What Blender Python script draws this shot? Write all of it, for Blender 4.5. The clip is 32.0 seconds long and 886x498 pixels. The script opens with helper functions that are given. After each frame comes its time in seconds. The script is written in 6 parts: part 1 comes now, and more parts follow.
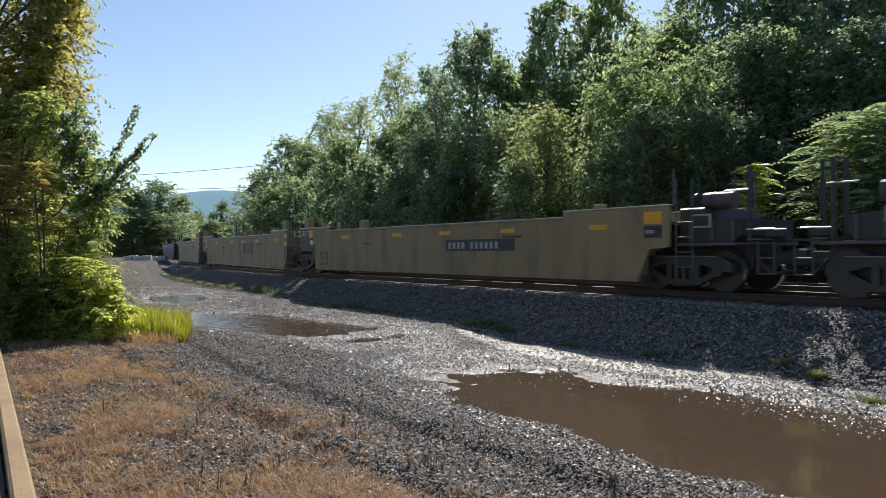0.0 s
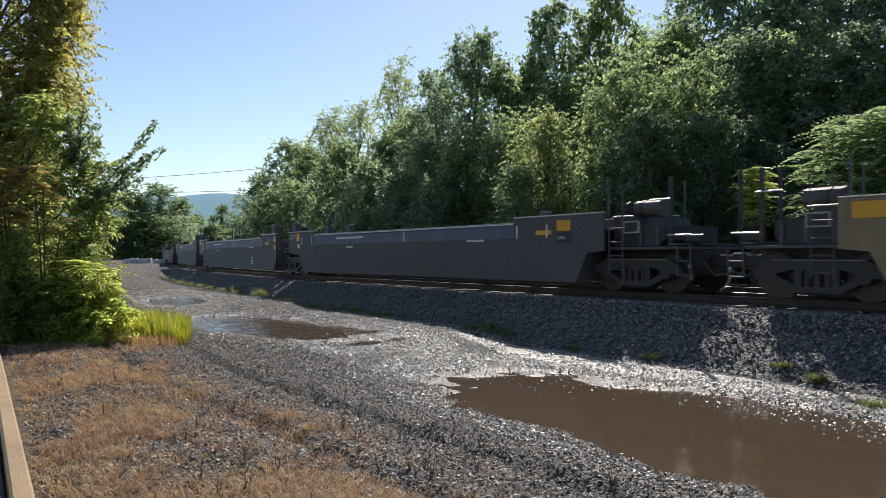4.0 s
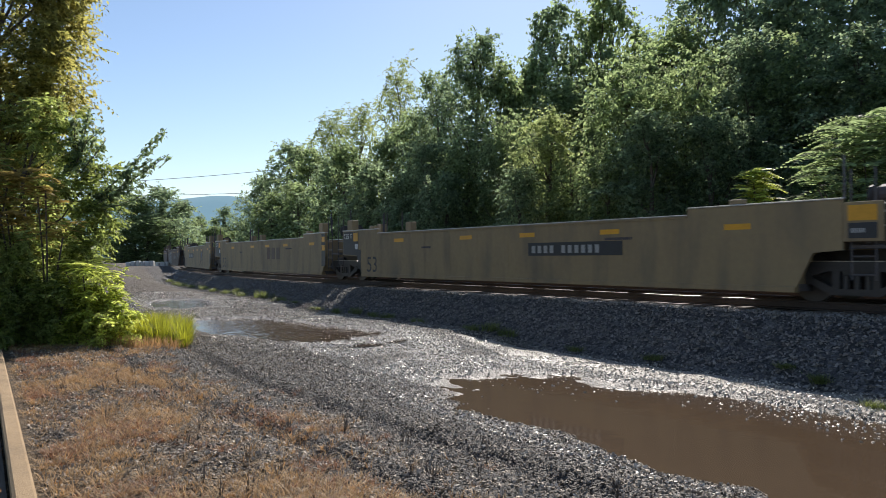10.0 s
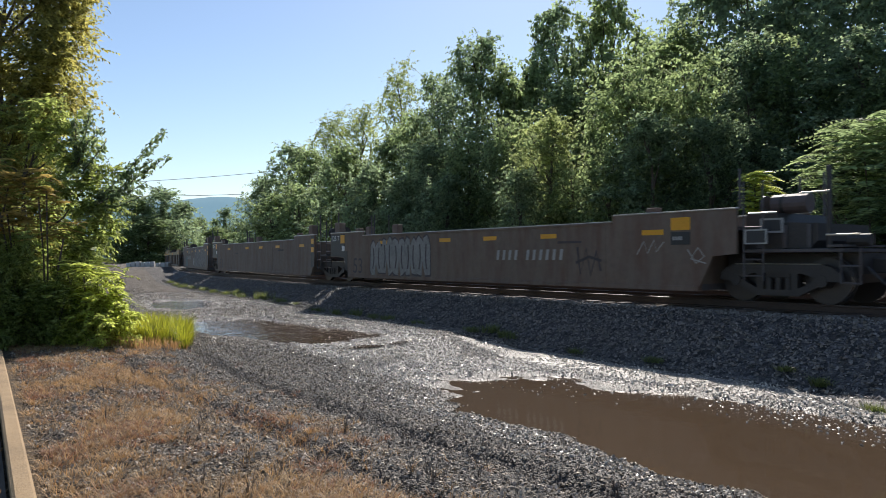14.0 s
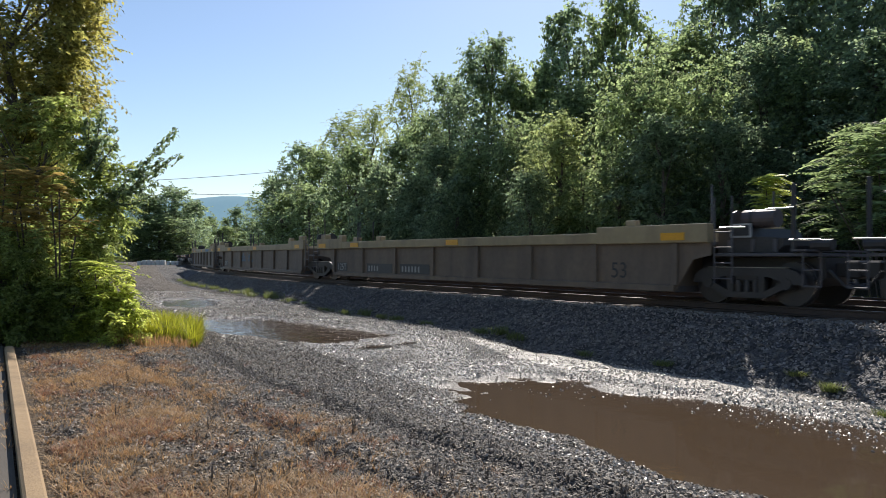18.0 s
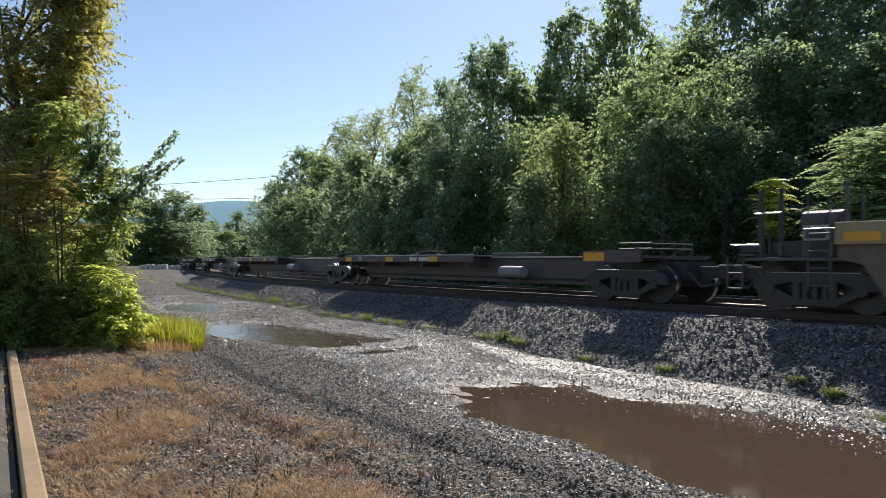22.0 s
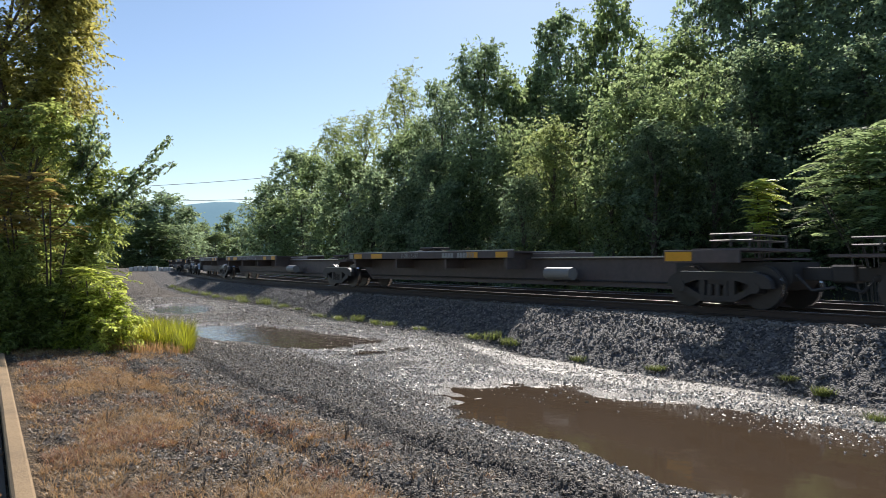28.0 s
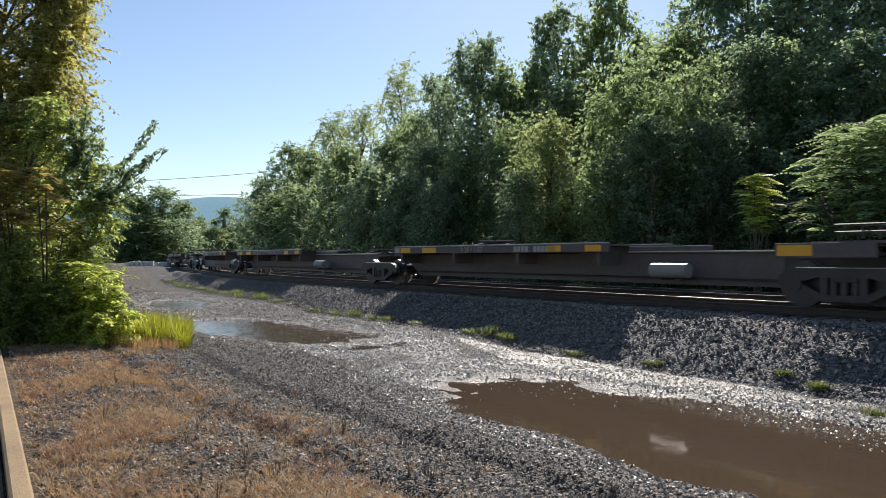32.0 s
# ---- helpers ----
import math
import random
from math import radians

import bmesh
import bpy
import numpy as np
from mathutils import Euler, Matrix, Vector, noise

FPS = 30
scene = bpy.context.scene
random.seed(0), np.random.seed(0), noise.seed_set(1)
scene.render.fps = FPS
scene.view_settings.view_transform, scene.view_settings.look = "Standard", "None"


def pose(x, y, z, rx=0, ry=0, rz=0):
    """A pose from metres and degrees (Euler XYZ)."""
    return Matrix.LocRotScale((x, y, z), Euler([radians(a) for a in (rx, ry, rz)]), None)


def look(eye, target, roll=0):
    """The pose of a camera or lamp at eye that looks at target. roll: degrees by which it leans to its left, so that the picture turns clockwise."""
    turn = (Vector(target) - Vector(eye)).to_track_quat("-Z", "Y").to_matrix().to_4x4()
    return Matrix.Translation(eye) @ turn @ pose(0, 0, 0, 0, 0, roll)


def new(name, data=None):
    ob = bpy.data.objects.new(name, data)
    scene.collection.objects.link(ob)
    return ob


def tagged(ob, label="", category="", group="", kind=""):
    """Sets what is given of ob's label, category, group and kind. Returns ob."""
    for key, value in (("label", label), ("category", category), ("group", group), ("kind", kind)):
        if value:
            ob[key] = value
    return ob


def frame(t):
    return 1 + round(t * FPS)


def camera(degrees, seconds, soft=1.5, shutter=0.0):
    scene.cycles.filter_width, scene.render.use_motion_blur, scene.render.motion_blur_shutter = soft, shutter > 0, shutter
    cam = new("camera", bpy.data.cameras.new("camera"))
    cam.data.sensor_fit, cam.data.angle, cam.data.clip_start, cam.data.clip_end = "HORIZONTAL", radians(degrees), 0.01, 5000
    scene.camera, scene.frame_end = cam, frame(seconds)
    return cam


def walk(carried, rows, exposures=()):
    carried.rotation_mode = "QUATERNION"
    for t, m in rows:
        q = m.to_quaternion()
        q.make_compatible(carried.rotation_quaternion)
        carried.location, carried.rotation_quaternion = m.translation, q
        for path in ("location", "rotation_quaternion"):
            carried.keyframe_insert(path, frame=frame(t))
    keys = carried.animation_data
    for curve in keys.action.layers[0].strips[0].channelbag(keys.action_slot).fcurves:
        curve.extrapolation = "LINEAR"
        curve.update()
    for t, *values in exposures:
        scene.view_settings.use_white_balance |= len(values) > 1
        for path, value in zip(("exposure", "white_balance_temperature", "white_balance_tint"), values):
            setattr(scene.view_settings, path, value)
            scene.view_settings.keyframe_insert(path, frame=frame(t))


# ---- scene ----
# The camera: held almost still beside a double-track railway on a gentle curve.
cam = camera(62.2, 32.0, soft=0.65, shutter=0.12)
EYE = Vector((0.0, 0.0, 2.14))


def aim(t, left, up, lean):
    """A row of the path: degrees to the left, up, and of lean."""
    a, b = radians(left), radians(up)
    way = Vector((-math.sin(a) * math.cos(b), math.cos(a) * math.cos(b), math.sin(b)))
    return t, look(EYE, EYE + way * 10, lean)


walk(cam, [aim(*row) for row in (
    (0, -0.179, 0.166, -0.266), (0.5, -0.178, 0.217, -0.265), (1, -0.169, 0.313, -0.264), (1.5, -0.162, 0.374, -0.275), (2, -0.170, 0.404, -0.262),
    (2.5, -0.180, 0.435, -0.226), (3, -0.190, 0.443, -0.191), (3.5, -0.199, 0.437, -0.187), (5.5, -0.010, 0.336, -0.377), (6, -0.036, 0.335, -0.346),
    (6.5, -0.052, 0.350, -0.373), (7, -0.034, 0.378, -0.413), (7.5, -0.007, 0.429, -0.355), (8, -0.008, 0.486, -0.266), (8.5, -0.023, 0.505, -0.272),
    (9, -0.015, 0.503, -0.320), (9.5, -0.006, 0.522, -0.327), (10, -0.009, 0.571, -0.345), (10.5, -0.026, 0.619, -0.367), (11, -0.053, 0.623, -0.355),
    (11.5, -0.066, 0.594, -0.373), (12, -0.057, 0.573, -0.434), (12.5, -0.034, 0.579, -0.412), (13, -0.010, 0.619, -0.316), (13.5, 0.013, 0.667, -0.262),
    (14, 0.029, 0.703, -0.166), (14.5, 0.027, 0.730, -0.048), (16.5, 0.782, 0.844, 0.315), (17, 0.816, 0.836, 0.365), (17.5, 0.814, 0.820, 0.356),
    (18, 0.769, 0.777, 0.341), (18.5, 0.764, 0.736, 0.370), (19, 0.802, 0.740, 0.363), (19.5, 0.842, 0.774, 0.361), (20, 0.859, 0.831, 0.360),
    (20.5, 0.854, 0.909, 0.303), (21, 0.855, 0.984, 0.249), (21.5, 0.876, 1.053, 0.284), (22, 0.904, 1.117, 0.353), (22.5, 0.914, 1.171, 0.344),
    (23, 0.887, 1.206, 0.331), (23.5, 0.824, 1.215, 0.361), (24, 0.750, 1.196, 0.371), (24.5, 0.678, 1.174, 0.336), (25, 0.590, 1.184, 0.270),
    (25.5, 0.520, 1.203, 0.240), (27.5, 0.176, 1.280, 0.145), (28, 0.219, 1.202, 0.191), (28.5, 0.249, 1.071, 0.239), (29, 0.242, 0.972, 0.235),
    (29.5, 0.213, 0.911, 0.195), (30, 0.147, 0.866, 0.151), (30.5, 0.078, 0.845, 0.143), (31, 0.031, 0.845, 0.181), (31.5, -0.007, 0.829, 0.204),
    (32, -0.025, 0.799, 0.193),
)], exposures=((0, 0.5, 6550, 12), (32, 0.5, 6550, 12)))

# ---- light: a clear late-summer sky, the sun ahead and high over the wooded bank ----
SUN_AZ, SUN_EL = radians(9.0), radians(38.5)
world = bpy.data.worlds.new("world")
scene.world = world
world.use_nodes = True
wn = world.node_tree
sky = wn.nodes.new("ShaderNodeTexSky")
sky.sky_type, sky.sun_disc = "NISHITA", False
sky.sun_elevation, sky.sun_rotation = SUN_EL, SUN_AZ
sky.air_density, sky.dust_density, sky.ozone_density = 1.0, 0.25, 2.6
wn.links.new(sky.outputs[0], wn.nodes["Background"].inputs[0])
wn.nodes["Background"].inputs[1].default_value = 0.092
sun = new("sun", bpy.data.lights.new("sun", "SUN"))
sun.data.energy, sun.data.angle, sun.data.color = 5.0, radians(0.6), (1.0, 0.95, 0.87)
sun.matrix_world = look((0, 0, 0), (-math.sin(SUN_AZ) * math.cos(SUN_EL), -math.cos(SUN_AZ) * math.cos(SUN_EL), -math.sin(SUN_EL)))
sun.location = (0, 0, 60)

# ---- the line of the track: metres along it, away from the camera's foot ----
TRACK_D, HEAD, BEND_A, BEND_B, BEND_R = 15.26, radians(36.14), 21.5, 57.0, 163.0
RAIL_Z, BED_Z = 1.21, 0.93
AWAY = Vector((-math.sin(HEAD), math.cos(HEAD), 0))
SIDE = Vector((math.cos(HEAD), math.sin(HEAD), 0))
STEP = 0.25
LINE_S = np.arange(-560, 760, STEP)
LINE_H = HEAD - np.clip(LINE_S - BEND_A, 0, BEND_B - BEND_A) / BEND_R - np.clip(LINE_S - 95.0, 0, 55.0) / BEND_R
LINE_X = np.cumsum(-np.sin(LINE_H)) * STEP
LINE_Y = np.cumsum(np.cos(LINE_H)) * STEP
_i0 = int(560 / STEP)
LINE_X += TRACK_D * math.cos(HEAD) - LINE_X[_i0]
LINE_Y += TRACK_D * math.sin(HEAD) - LINE_Y[_i0]


def on_line(s, off=0.0):
    """Place and heading at s metres along the track, off metres beyond its middle."""
    x, y, h = (float(np.interp(s, LINE_S, a)) for a in (LINE_X, LINE_Y, LINE_H))
    return x + off * math.cos(h), y + off * math.sin(h), h


def to_line(xs, ys):
    """Metres along and beyond the middle of the track, for arrays of places."""
    s, off = np.empty(len(xs)), np.empty(len(xs))
    a, b = int(480 / STEP), int(960 / STEP)
    for i in range(0, len(xs), 4000):
        px, py = xs[i:i + 4000, None], ys[i:i + 4000, None]
        k = a + 4 * np.argmin((px - LINE_X[None, a:b:4]) ** 2 + (py - LINE_Y[None, a:b:4]) ** 2, axis=1)
        h = LINE_H[k]
        dx, dy = px[:, 0] - LINE_X[k], py[:, 0] - LINE_Y[k]
        s[i:i + 4000] = LINE_S[k] - dx * np.sin(h) + dy * np.cos(h)
        off[i:i + 4000] = dx * np.cos(h) + dy * np.sin(h)
    return s, off


def plan(s, d):
    """The place s metres along and d metres out from the camera, by the straight part."""
    return AWAY.x * s + SIDE.x * d, AWAY.y * s + SIDE.y * d


def smooth(a, b, v):
    u = np.clip((v - a) / (b - a), 0, 1)
    return u * u * (3 - 2 * u)


_waves = np.random.RandomState(3)
WAVES = [(_waves.uniform(0, 6.28), _waves.uniform(0, 6.28), _waves.uniform(0.6, 1.5)) for _ in range(14)]


def ripple(x, y, size):
    """Smooth uneven values between about -1 and 1, features of that size in metres."""
    v = 0
    for a, ph, k in WAVES:
        v = v + np.sin((x * math.cos(a) + y * math.sin(a)) * k * 6.28 / size + ph + 1.7 * np.sin(y * 2.3 / size + a * 3) * 0.5)
    return v / 5.0


# ---- mesh tools ----
def mesh_of(name, verts, faces, material=None, smooth_faces=False):
    me = bpy.data.meshes.new(name)
    me.from_pydata(verts, [], faces)
    if material:
        me.materials.append(material)
    if smooth_faces:
        me.polygons.foreach_set("use_smooth", [True] * len(me.polygons))
    return me


def part(name, bm, material, parent=None, label="", where=None):
    """Links a bmesh, or a mesh, as one object under a thing or under a part."""
    if isinstance(bm, bmesh.types.BMesh):
        me = bpy.data.meshes.new(name)
        bm.to_mesh(me)
        bm.free()
    else:
        me = bm
    if material and not me.materials:
        me.materials.append(material)
    ob = new(name, me)
    if parent:
        ob.parent = parent
    if where:
        ob.matrix_basis = where
    if label:
        ob["label"] = label
    return ob


def thing(name, where, label, category, group="", kind=""):
    ob = new(name)
    ob.empty_display_size = 0.2
    ob.matrix_basis = where
    return tagged(ob, label, category, group, kind)


def add_box(bm, x0, x1, y0, y1, z0, z1, bevel=0.0):
    vs = bmesh.ops.create_cube(bm, size=1, matrix=Matrix.Translation(((x0 + x1) / 2, (y0 + y1) / 2, (z0 + z1) / 2)) @ Matrix.Diagonal((abs(x1 - x0), abs(y1 - y0), abs(z1 - z0), 1)))["verts"]
    if bevel:
        bmesh.ops.bevel(bm, geom=list({e for v in vs for e in v.link_edges}), offset=bevel, segments=1, affect="EDGES")
    return bm


def box(x0, x1, y0, y1, z0, z1, bevel=0.0):
    return add_box(bmesh.new(), x0, x1, y0, y1, z0, z1, bevel)


def add_rod(bm, a, b, r, r2=None, n=6):
    a, b = Vector(a), Vector(b)
    m = Matrix.Translation((a + b) / 2) @ (b - a).to_track_quat("Z", "Y").to_matrix().to_4x4()
    bmesh.ops.create_cone(bm, cap_ends=True, segments=n, radius1=r, radius2=r if r2 is None else r2, depth=(b - a).length, matrix=m)
    return bm


def rods(pairs, r, n=6):
    bm = bmesh.new()
    for a, b in pairs:
        add_rod(bm, a, b, r, n=n)
    return bm


def add_slab(bm, outline, y0, y1):
    """A flat plate in the x-z plane, from y0 to y1 thick."""
    lo = [bm.verts.new((x, y0, z)) for x, z in outline]
    hi = [bm.verts.new((x, y1, z)) for x, z in outline]
    bm.faces.new(lo)
    bm.faces.new(hi[::-1])
    n = len(outline)
    for i in range(n):
        bm.faces.new((lo[i], hi[i], hi[(i + 1) % n], lo[(i + 1) % n]))
    bmesh.ops.recalc_face_normals(bm, faces=bm.faces[:])
    return bm


def slab(outline, y0, y1):
    return add_slab(bmesh.new(), outline, y0, y1)


_fonts = {}


def letters(text, height, x, z, y, material, parent, name="lettering", label="", squeeze=1.0):
    """Raised letters on a car's side that faces the camera; x is their left end."""
    if text not in _fonts:
        cu = bpy.data.curves.new("text", "FONT")
        cu.body, cu.size, cu.extrude = text, 1.0, 0.0
        ob = new("text", cu)
        me = bpy.data.meshes.new_from_object(ob)
        bpy.data.objects.remove(ob)
        _fonts[text] = me
    me = _fonts[text].copy()
    k = height / 0.70
    me.transform(Matrix(((k * squeeze, 0, 0, x), (0, 0, 1, y), (0, k, 0, z), (0, 0, 0, 1))))
    me.materials.clear()
    return part(name, me, material, parent, label)


# ---- materials ----
def surface(name, a, b, size=1.0, rough=0.7, bump=0.2, metal=0.0, fine=None, island=0.0, spread=0.0, grit=0.012, through_light=0.0, spec=0.5, wear=None):
    """A procedural surface: colours a and b mixed at two scales, fine relief, uneven gloss. size: metres of the larger blotches."""
    m = bpy.data.materials.new(name)
    m.use_nodes = True
    t = m.node_tree
    N, L = t.nodes, t.links
    p = N["Principled BSDF"]
    geo = N.new("ShaderNodeTexCoord")
    big, small = N.new("ShaderNodeTexNoise"), N.new("ShaderNodeTexNoise")
    for n, s, d in ((big, 1 / size, 5), (small, 1 / (fine or size / 12), 4)):
        n.inputs["Scale"].default_value, n.inputs["Detail"].default_value, n.inputs["Roughness"].default_value = s, d, 0.62
        L.new(geo.outputs["Object"], n.inputs["Vector"])
    ramp = N.new("ShaderNodeMapRange")
    ramp.inputs[1].default_value, ramp.inputs[2].default_value = 0.33, 0.67
    add = N.new("ShaderNodeMath")
    add.operation, add.inputs[1].default_value = "MULTIPLY_ADD", 0.55
    L.new(small.outputs[0], add.inputs[0])
    half = N.new("ShaderNodeMath")
    half.operation, half.inputs[1].default_value = "MULTIPLY", 0.45
    L.new(big.outputs[0], half.inputs[0])
    L.new(half.outputs[0], add.inputs[2])
    L.new(add.outputs[0], ramp.inputs[0])
    mix = N.new("ShaderNodeMix")
    mix.data_type = "RGBA"
    mix.inputs[6].default_value, mix.inputs[7].default_value = (*a, 1), (*b, 1)
    L.new(ramp.outputs[0], mix.inputs[0])
    colour = mix.outputs[2]
    if wear:
        w = N.new("ShaderNodeTexNoise")
        w.inputs["Scale"].default_value, w.inputs["Detail"].default_value = 1 / wear[1], 8
        st = N.new("ShaderNodeMapping")
        st.inputs["Scale"].default_value = (1.6, 1.6, 0.35)
        L.new(geo.outputs["Object"], st.inputs["Vector"])
        L.new(st.outputs[0], w.inputs["Vector"])
        wr = N.new("ShaderNodeMapRange")
        wr.inputs[1].default_value, wr.inputs[2].default_value, wr.inputs[4].default_value = wear[2] - 0.1, wear[2] + 0.16, wear[3]
        L.new(w.outputs[0], wr.inputs[0])
        wm = N.new("ShaderNodeMix")
        wm.data_type = "RGBA"
        wm.inputs[7].default_value = (*wear[0], 1)
        L.new(wr.outputs[0], wm.inputs[0])
        L.new(colour, wm.inputs[6])
        colour = wm.outputs[2]
    if island or spread:
        hs = N.new("ShaderNodeHueSaturation")
        src = N.new("ShaderNodeNewGeometry") if island else N.new("ShaderNodeObjectInfo")
        rnd = src.outputs["Random Per Island"] if island else src.outputs["Random"]
        mr = N.new("ShaderNodeMapRange")
        k = island or spread
        mr.inputs[3].default_value, mr.inputs[4].default_value = 1 - k, 1 + k
        L.new(rnd, mr.inputs[0])
        L.new(mr.outputs[0], hs.inputs["Value"])
        L.new(colour, hs.inputs["Color"])
        colour = hs.outputs[0]
    L.new(colour, p.inputs["Base Color"])
    rr = N.new("ShaderNodeMapRange")
    rr.inputs[3].default_value, rr.inputs[4].default_value = max(rough - 0.12, 0.02), min(rough + 0.12, 1)
    L.new(small.outputs[0], rr.inputs[0])
    L.new(rr.outputs[0], p.inputs["Roughness"])
    p.inputs["Metallic"].default_value = metal
    p.inputs["Specular IOR Level"].default_value = spec
    if bump:
        bn = N.new("ShaderNodeBump")
        bn.inputs["Strength"].default_value, bn.inputs["Distance"].default_value = bump, grit
        L.new(small.outputs[0], bn.inputs["Height"])
        L.new(bn.outputs[0], p.inputs["Normal"])
    if through_light:
        tr = N.new("ShaderNodeBsdfTranslucent")
        warm = N.new("ShaderNodeHueSaturation")
        warm.inputs["Hue"].default_value, warm.inputs["Saturation"].default_value, warm.inputs["Value"].default_value = 0.478, 1.1, 2.1
        L.new(colour, warm.inputs["Color"])
        L.new(warm.outputs[0], tr.inputs[0])
        ms = N.new("ShaderNodeMixShader")
        ms.inputs[0].default_value = through_light
        L.new(p.outputs[0], ms.inputs[1])
        L.new(tr.outputs[0], ms.inputs[2])
        L.new(ms.outputs[0], N["Material Output"].inputs["Surface"])
    return m


def plain(name, colour, rough=0.6, metal=0.0):
    return surface(name, colour, tuple(c * 0.78 for c in colour), 0.6, rough, 0.08, metal, fine=0.04, grit=0.002)


RUST = (0.11, 0.055, 0.035)
GRIME = (0.055, 0.05, 0.045)
M_YELLOW = surface("faded_yellow_paint", (0.290, 0.209, 0.103), (0.240, 0.174, 0.092), 2.5, 0.6, 0.12, fine=0.15, wear=((0.10, 0.08, 0.058), 0.9, 0.55, 0.6), grit=0.003)
M_OLIVE = surface("dusty_yellow_paint", (0.178, 0.13, 0.09), (0.13, 0.098, 0.073), 2.0, 0.65, 0.12, fine=0.12, wear=((0.09, 0.07, 0.055), 0.7, 0.52, 0.7), grit=0.003)
M_BROWN = surface("rusty_brown_paint", (0.172, 0.13, 0.1), (0.132, 0.102, 0.081), 2.2, 0.7, 0.15, fine=0.12, wear=(RUST, 0.5, 0.52, 0.6), grit=0.003)
M_NAVY = surface("dark_blue_paint", (0.085, 0.11, 0.19), (0.065, 0.08, 0.14), 2.0, 0.5, 0.1, fine=0.12, wear=(GRIME, 0.6, 0.56, 0.5), grit=0.003)
M_SOOT = surface("sooty_black_steel", (0.090, 0.086, 0.090), (0.066, 0.062, 0.064), 1.2, 0.65, 0.15, fine=0.08, wear=(RUST, 0.4, 0.6, 0.4), grit=0.003)
M_SPINE = surface("dark_red_brown_steel", (0.111, 0.083, 0.078), (0.075, 0.062, 0.061), 1.5, 0.6, 0.15, fine=0.1, wear=(GRIME, 0.5, 0.55, 0.5), grit=0.003)
M_STEEL = surface("greasy_dark_steel", (0.05, 0.046, 0.044), (0.032, 0.03, 0.029), 0.5, 0.55, 0.2, 0.2, fine=0.04, grit=0.003)
M_BRIGHT = surface("polished_steel", (0.62, 0.6, 0.57), (0.5, 0.48, 0.46), 0.4, 0.2, 0.02, 1.0, fine=0.02, grit=0.001)
M_RUSTRAIL = surface("rusty_rail_steel", (0.075, 0.05, 0.038), (0.045, 0.032, 0.026), 0.4, 0.7, 0.2, 0.2, fine=0.03, grit=0.003)
# Pale metal: the sun's glint along upper edges and rails, put into the colour.
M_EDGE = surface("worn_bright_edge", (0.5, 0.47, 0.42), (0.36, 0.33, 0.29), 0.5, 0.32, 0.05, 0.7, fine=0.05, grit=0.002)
# Beam yellow, lightened to carry the light that falls on the beam.
M_BEAM = surface("dusty_yellow_beam_paint", (0.348, 0.270, 0.144), (0.276, 0.216, 0.120), 2.0, 0.6, 0.1, fine=0.12, wear=((0.15, 0.115, 0.075), 0.8, 0.55, 0.6), grit=0.003)
M_TANK = plain("dusty_pale_grey_paint", (0.22, 0.215, 0.2), 0.5)
M_STENCIL = plain("dirty_white_stencil", (0.36, 0.36, 0.345), 0.7)
M_AMBER = plain("amber_reflective_sheet", (0.75, 0.36, 0.02), 0.45)
M_WHITE = plain("white_stencil_paint", (0.72, 0.72, 0.70), 0.6)
M_BLACK = plain("black_panel_paint", (0.028, 0.03, 0.034), 0.5)
M_TEAL = surface("pale_teal_spray_paint", (0.17, 0.26, 0.27), (0.10, 0.15, 0.155), 0.7, 0.6, 0.05, fine=0.1)
M_BLUETAG = plain("blue_spray_paint", (0.07, 0.17, 0.27), 0.6)
M_DARKTAG = plain("dark_spray_paint", (0.06, 0.05, 0.055), 0.6)
M_SILVER = surface("silver_spray_paint", (0.26, 0.26, 0.255), (0.13, 0.13, 0.13), 0.7, 0.5, 0.05, fine=0.1)
M_SILVERGREY = surface("grey_spray_paint", (0.155, 0.14, 0.132), (0.115, 0.1, 0.093), 0.8, 0.6, 0.05, fine=0.12)
M_VIOLETTAG = plain("dark_violet_spray_paint", (0.075, 0.055, 0.085), 0.6)
M_DARKTEAL = surface("dark_teal_spray_paint", (0.07, 0.1, 0.095), (0.055, 0.07, 0.068), 0.6, 0.6, 0.05, fine=0.1)
M_TIE = surface("weathered_sleeper_wood", (0.13, 0.10, 0.08), (0.07, 0.055, 0.045), 0.5, 0.85, 0.5, fine=0.03, spread=0.25)
M_BARK = surface("grey_brown_bark", (0.14, 0.11, 0.085), (0.06, 0.048, 0.038), 0.5, 0.9, 0.7, fine=0.05, grit=0.03)
M_LEAF = [surface("leaves_mid_green", (0.158, 0.208, 0.1), (0.112, 0.158, 0.08), 1.5, 0.55, 0, fine=0.3, island=0.5, through_light=0.7),
          surface("leaves_dark_green", (0.142, 0.19, 0.11), (0.11, 0.155, 0.092), 1.5, 0.55, 0, fine=0.3, island=0.5, through_light=0.7),
          surface("leaves_pale_green", (0.185, 0.225, 0.1), (0.14, 0.18, 0.085), 1.5, 0.55, 0, fine=0.3, island=0.45, through_light=0.7),
          surface("leaves_golden_olive", (0.26, 0.25, 0.078), (0.165, 0.185, 0.066), 1.2, 0.5, 0, fine=0.3, island=0.5, through_light=0.62),
          surface("leaves_bronze", (0.29, 0.225, 0.075), (0.18, 0.17, 0.06), 1.5, 0.5, 0, fine=0.3, island=0.4, through_light=0.58),
          surface("leaves_fresh_green", (0.215, 0.265, 0.095), (0.155, 0.205, 0.07), 1.5, 0.42, 0, fine=0.3, island=0.5, through_light=0.6),
          surface("leaves_lime_green", (0.31, 0.36, 0.11), (0.22, 0.275, 0.085), 1.5, 0.45, 0, fine=0.3, island=0.5, through_light=0.7)]
for leaf in M_LEAF:
    leaf.node_tree.nodes["Principled BSDF"].inputs["Specular IOR Level"].default_value = 0.22
